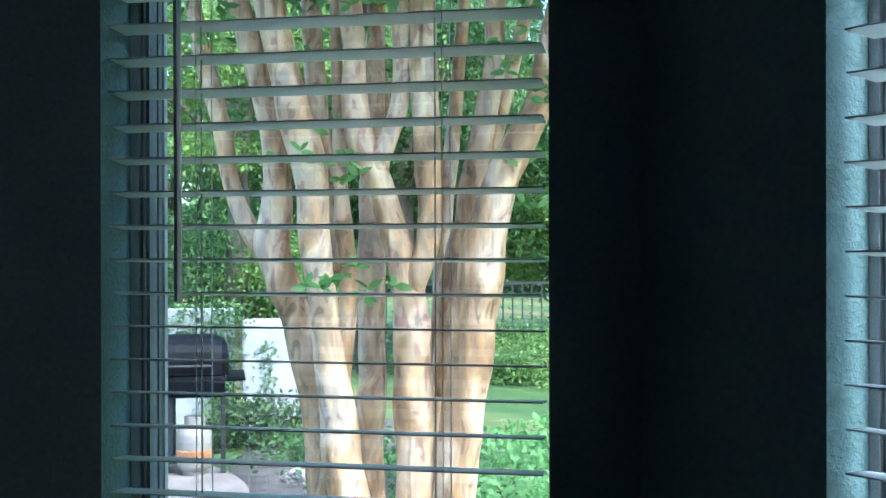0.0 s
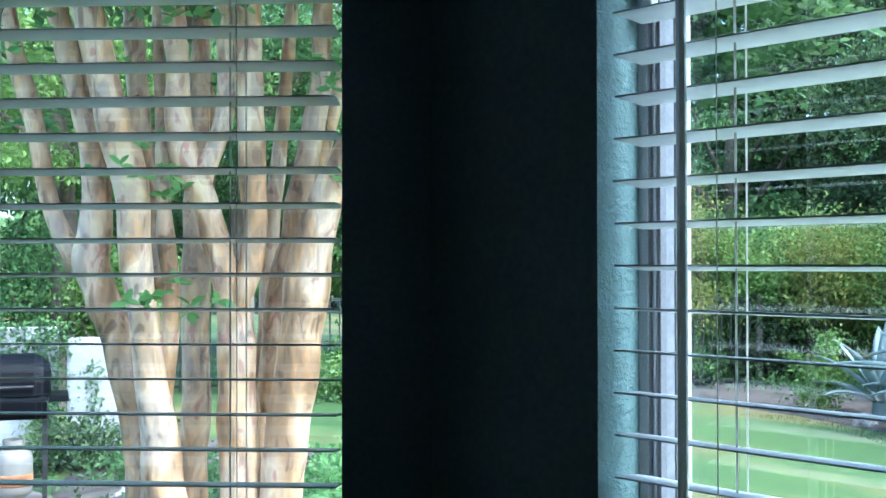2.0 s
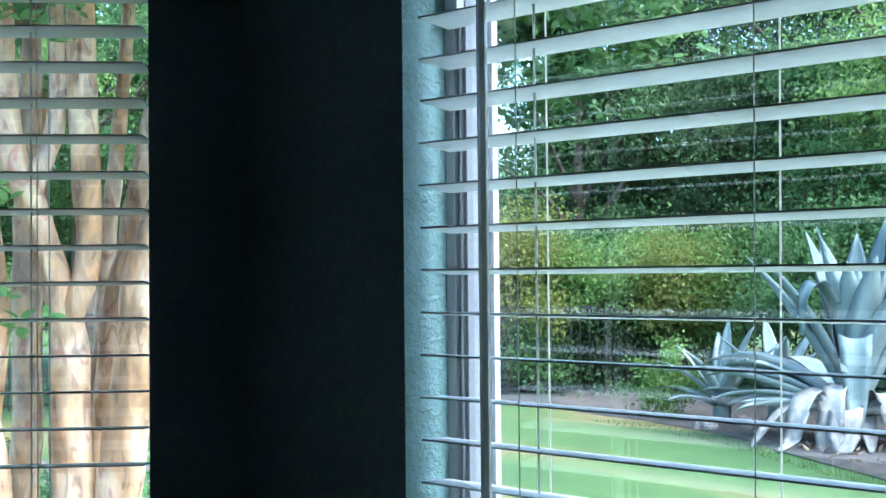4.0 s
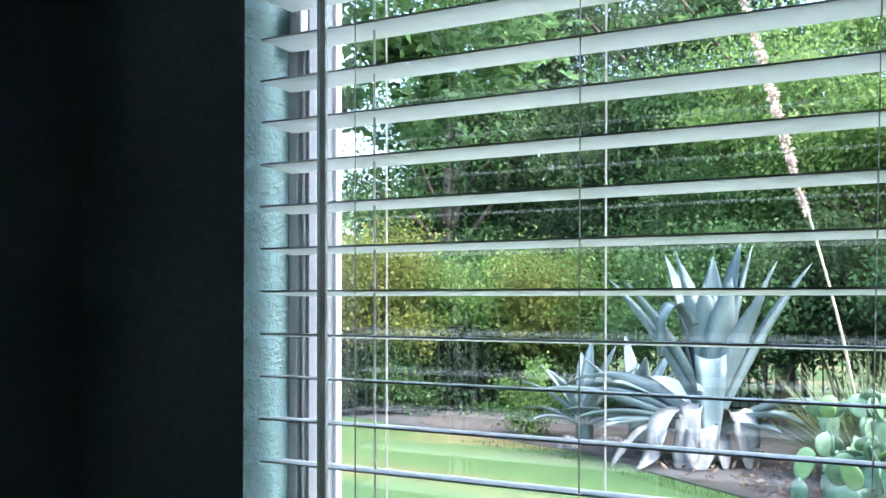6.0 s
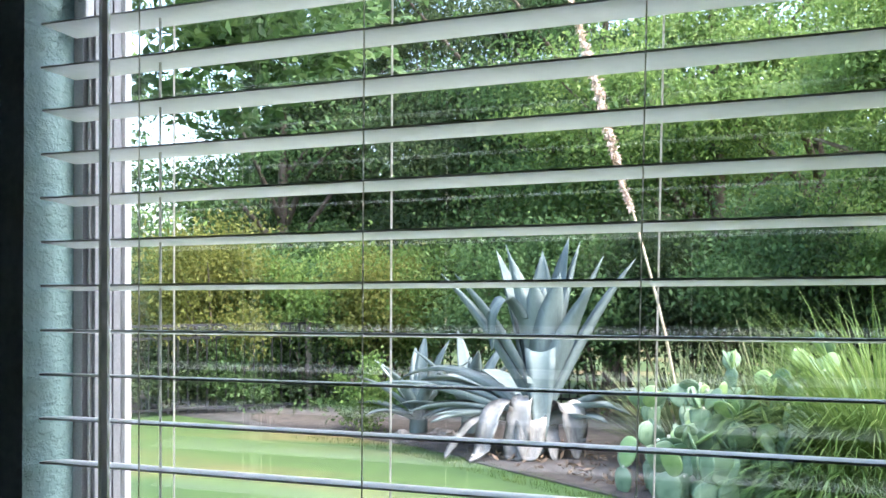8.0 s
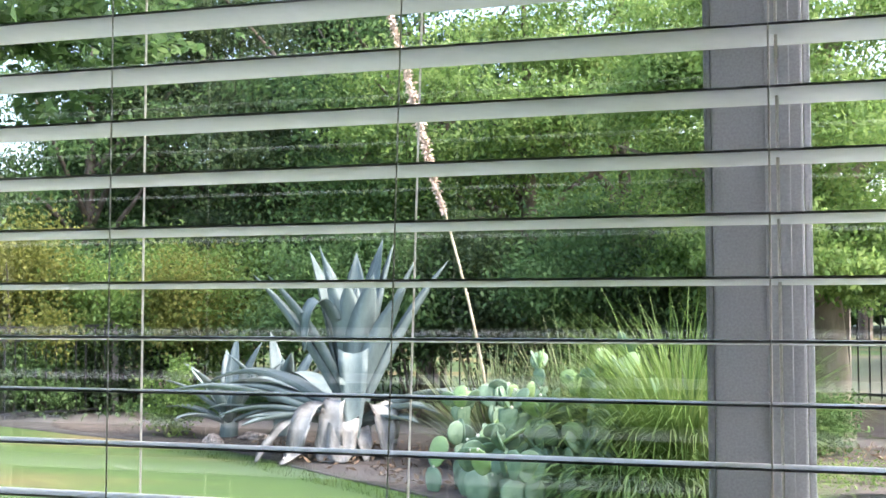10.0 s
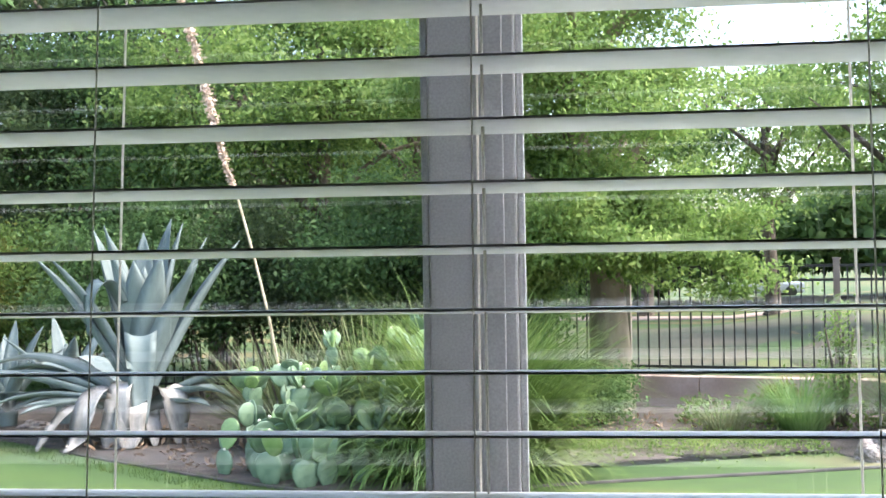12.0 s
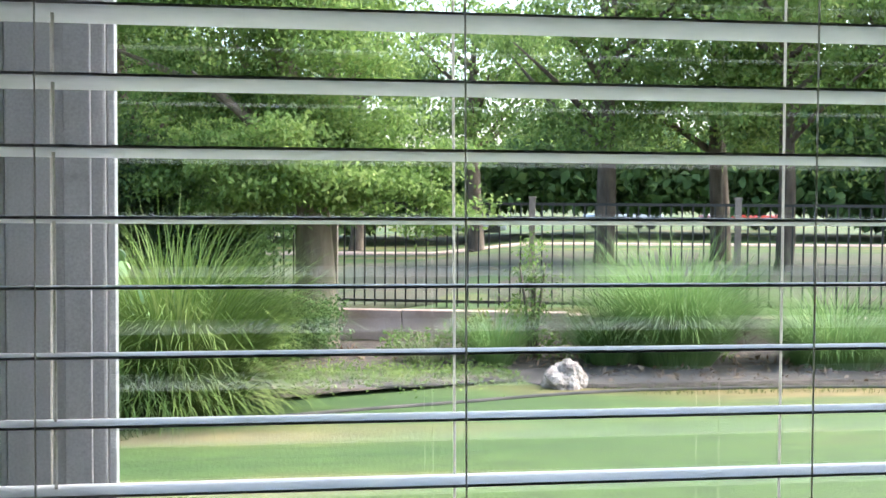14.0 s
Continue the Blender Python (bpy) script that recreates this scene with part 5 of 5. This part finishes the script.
def grill():
    e = tagged(empty("barbecue_grill", Matrix.Translation((-8.93, 2.93, 0.035)) @ Matrix.Rotation(radians(66), 4, "Z")), "black gas barbecue grill with closed lid on a cart", "grill")
    bm = bmesh.new()
    prof = [(0.27 * math.cos(math.pi - k * math.pi / 12) * (1.0 if k else 1.0), 0.34 * math.sin(k * math.pi / 12) ** 0.8) for k in range(13)]
    ends = [[bm.verts.new((x, y * k, 0.86 + z * k)) for y, z in prof] for x, k in ((-0.39, 0.55), (-0.375, 0.75), (-0.33, 0.9), (-0.25, 1.0), (0.25, 1.0), (0.33, 0.9), (0.375, 0.75), (0.39, 0.55))]
    for a, b in zip(ends, ends[1:]):
        for i in range(len(prof) - 1):
            bm.faces.new((a[i], a[i + 1], b[i + 1], b[i]))
    bm.faces.new(ends[0])
    bm.faces.new(ends[-1][::-1])
    lid = part("lid", bm, ENAMEL, e, "black enamel domed lid")
    hb = bmesh.new()
    tube(hb, [(-0.25, -0.3, 0.94), (0, -0.31, 0.94), (0.25, -0.3, 0.94)], [0.014] * 3, 8)
    obj("handle", hb, IRON, None, lid)
    part("firebox", boxes((-0.36, 0.36, -0.26, 0.26, 0.66, 0.855), bevel=0.03), ENAMEL, e)
    part("control_panel", boxes((-0.36, 0.36, -0.31, -0.262, 0.7, 0.82), bevel=0.01), ENAMEL, e)
    part("side_shelf", boxes((0.365, 0.53, -0.24, 0.24, 0.8, 0.85), bevel=0.012), ENAMEL, e)
    part("side_shelf", boxes((-0.7, -0.365, -0.24, 0.24, 0.8, 0.85), bevel=0.012), ENAMEL, e)
    for x in (-0.34, 0.34):
        for y in (-0.22, 0.22):
            part("leg", boxes((x - 0.02, x + 0.02, y - 0.02, y + 0.02, 0.0, 0.66), bevel=0.004), IRON, e)
    part("cart_rail", boxes((-0.34, 0.34, -0.235, -0.205, 0.09, 0.12)), IRON, e)
    part("cart_rail", boxes((-0.34, 0.34, 0.205, 0.235, 0.09, 0.12)), IRON, e)
    part("side_cover", boxes((-0.72, -0.08, -0.25, 0.26, 0.1, 0.72), bevel=0.04), COVER, e, "dark cover hanging over one end")
    return e


grill()


def gas_bottle():
    e = tagged(empty("gas_bottle", Matrix.Translation((-8.70, 2.93, 0.035))), "cream propane gas bottle with a rusty band", "gas bottle")

    def turned(rows, seg=24):
        bm = bmesh.new()
        rings = [[bm.verts.new((r * math.cos(2 * math.pi * k / seg), r * math.sin(2 * math.pi * k / seg), z)) for k in range(seg)] for r, z in rows]
        for a, b in zip(rings, rings[1:]):
            for k in range(seg):
                bm.faces.new((a[k], a[(k + 1) % seg], b[(k + 1) % seg], b[k]))
        bm.faces.new(rings[0][::-1])
        bm.faces.new(rings[-1])
        return bm

    part("tank", turned([(0.1, 0.03), (0.14, 0.05), (0.155, 0.1), (0.155, 0.33), (0.145, 0.38), (0.1, 0.415), (0.03, 0.425)]), TANKMAT, e, "", None, True)
    part("rust_band", turned([(0.1565, 0.12), (0.157, 0.14), (0.157, 0.2), (0.1565, 0.22)]), RUST, e, "rusty orange band", None, True)
    part("foot_ring", turned([(0.105, 0.0), (0.105, 0.05), (0.1, 0.055)]), TANKMAT, e)
    part("collar", turned([(0.085, 0.41), (0.09, 0.5), (0.08, 0.5), (0.078, 0.42)]), TANKMAT, e)
    part("valve", boxes((-0.02, 0.02, -0.02, 0.02, 0.42, 0.49), (-0.05, 0.05, -0.012, 0.012, 0.465, 0.485), bevel=0.004), IRON, e)


gas_bottle()


# ---- cars parked beyond the park ----
def car(yaw, d, turn, paint, label):
    x, y = from_eye(yaw, d)
    e = tagged(empty("car", Matrix.Translation((x, y, ground_z(x, y))) @ Matrix.Rotation(radians(turn), 4, "Z")), label, "car", "parked cars")
    part("body", boxes((-2.15, 2.15, -0.88, 0.88, 0.28, 0.85), bevel=0.13), paint, e)
    cb = boxes((-1.3, 1.2, -0.78, 0.78, 0.8, 1.45), bevel=0.16)
    part("cabin", cb, CARDARK, e, "dark tinted glass cabin")
    part("roof", boxes((-0.95, 0.85, -0.72, 0.72, 1.43, 1.5), bevel=0.03), paint, e)
    for wx in (-1.35, 1.35):
        for wy in (-0.82, 0.82):
            bm = bmesh.new()
            bmesh.ops.create_cone(bm, cap_ends=True, segments=18, radius1=0.33, radius2=0.33, depth=0.2, matrix=Matrix.Translation((wx, wy, 0.33)) @ Matrix.Rotation(radians(90), 4, "X"))
            part("wheel", bm, CARDARK, e)


car(-9.4, 64, 10, CARPAINT, "silver-blue car parked beyond the park")
car(-17.2, 66, 8, CARPAINT, "silver-blue car parked beyond the park")
car(-22.8, 66, 5, CARRED, "red car parked beyond the park")
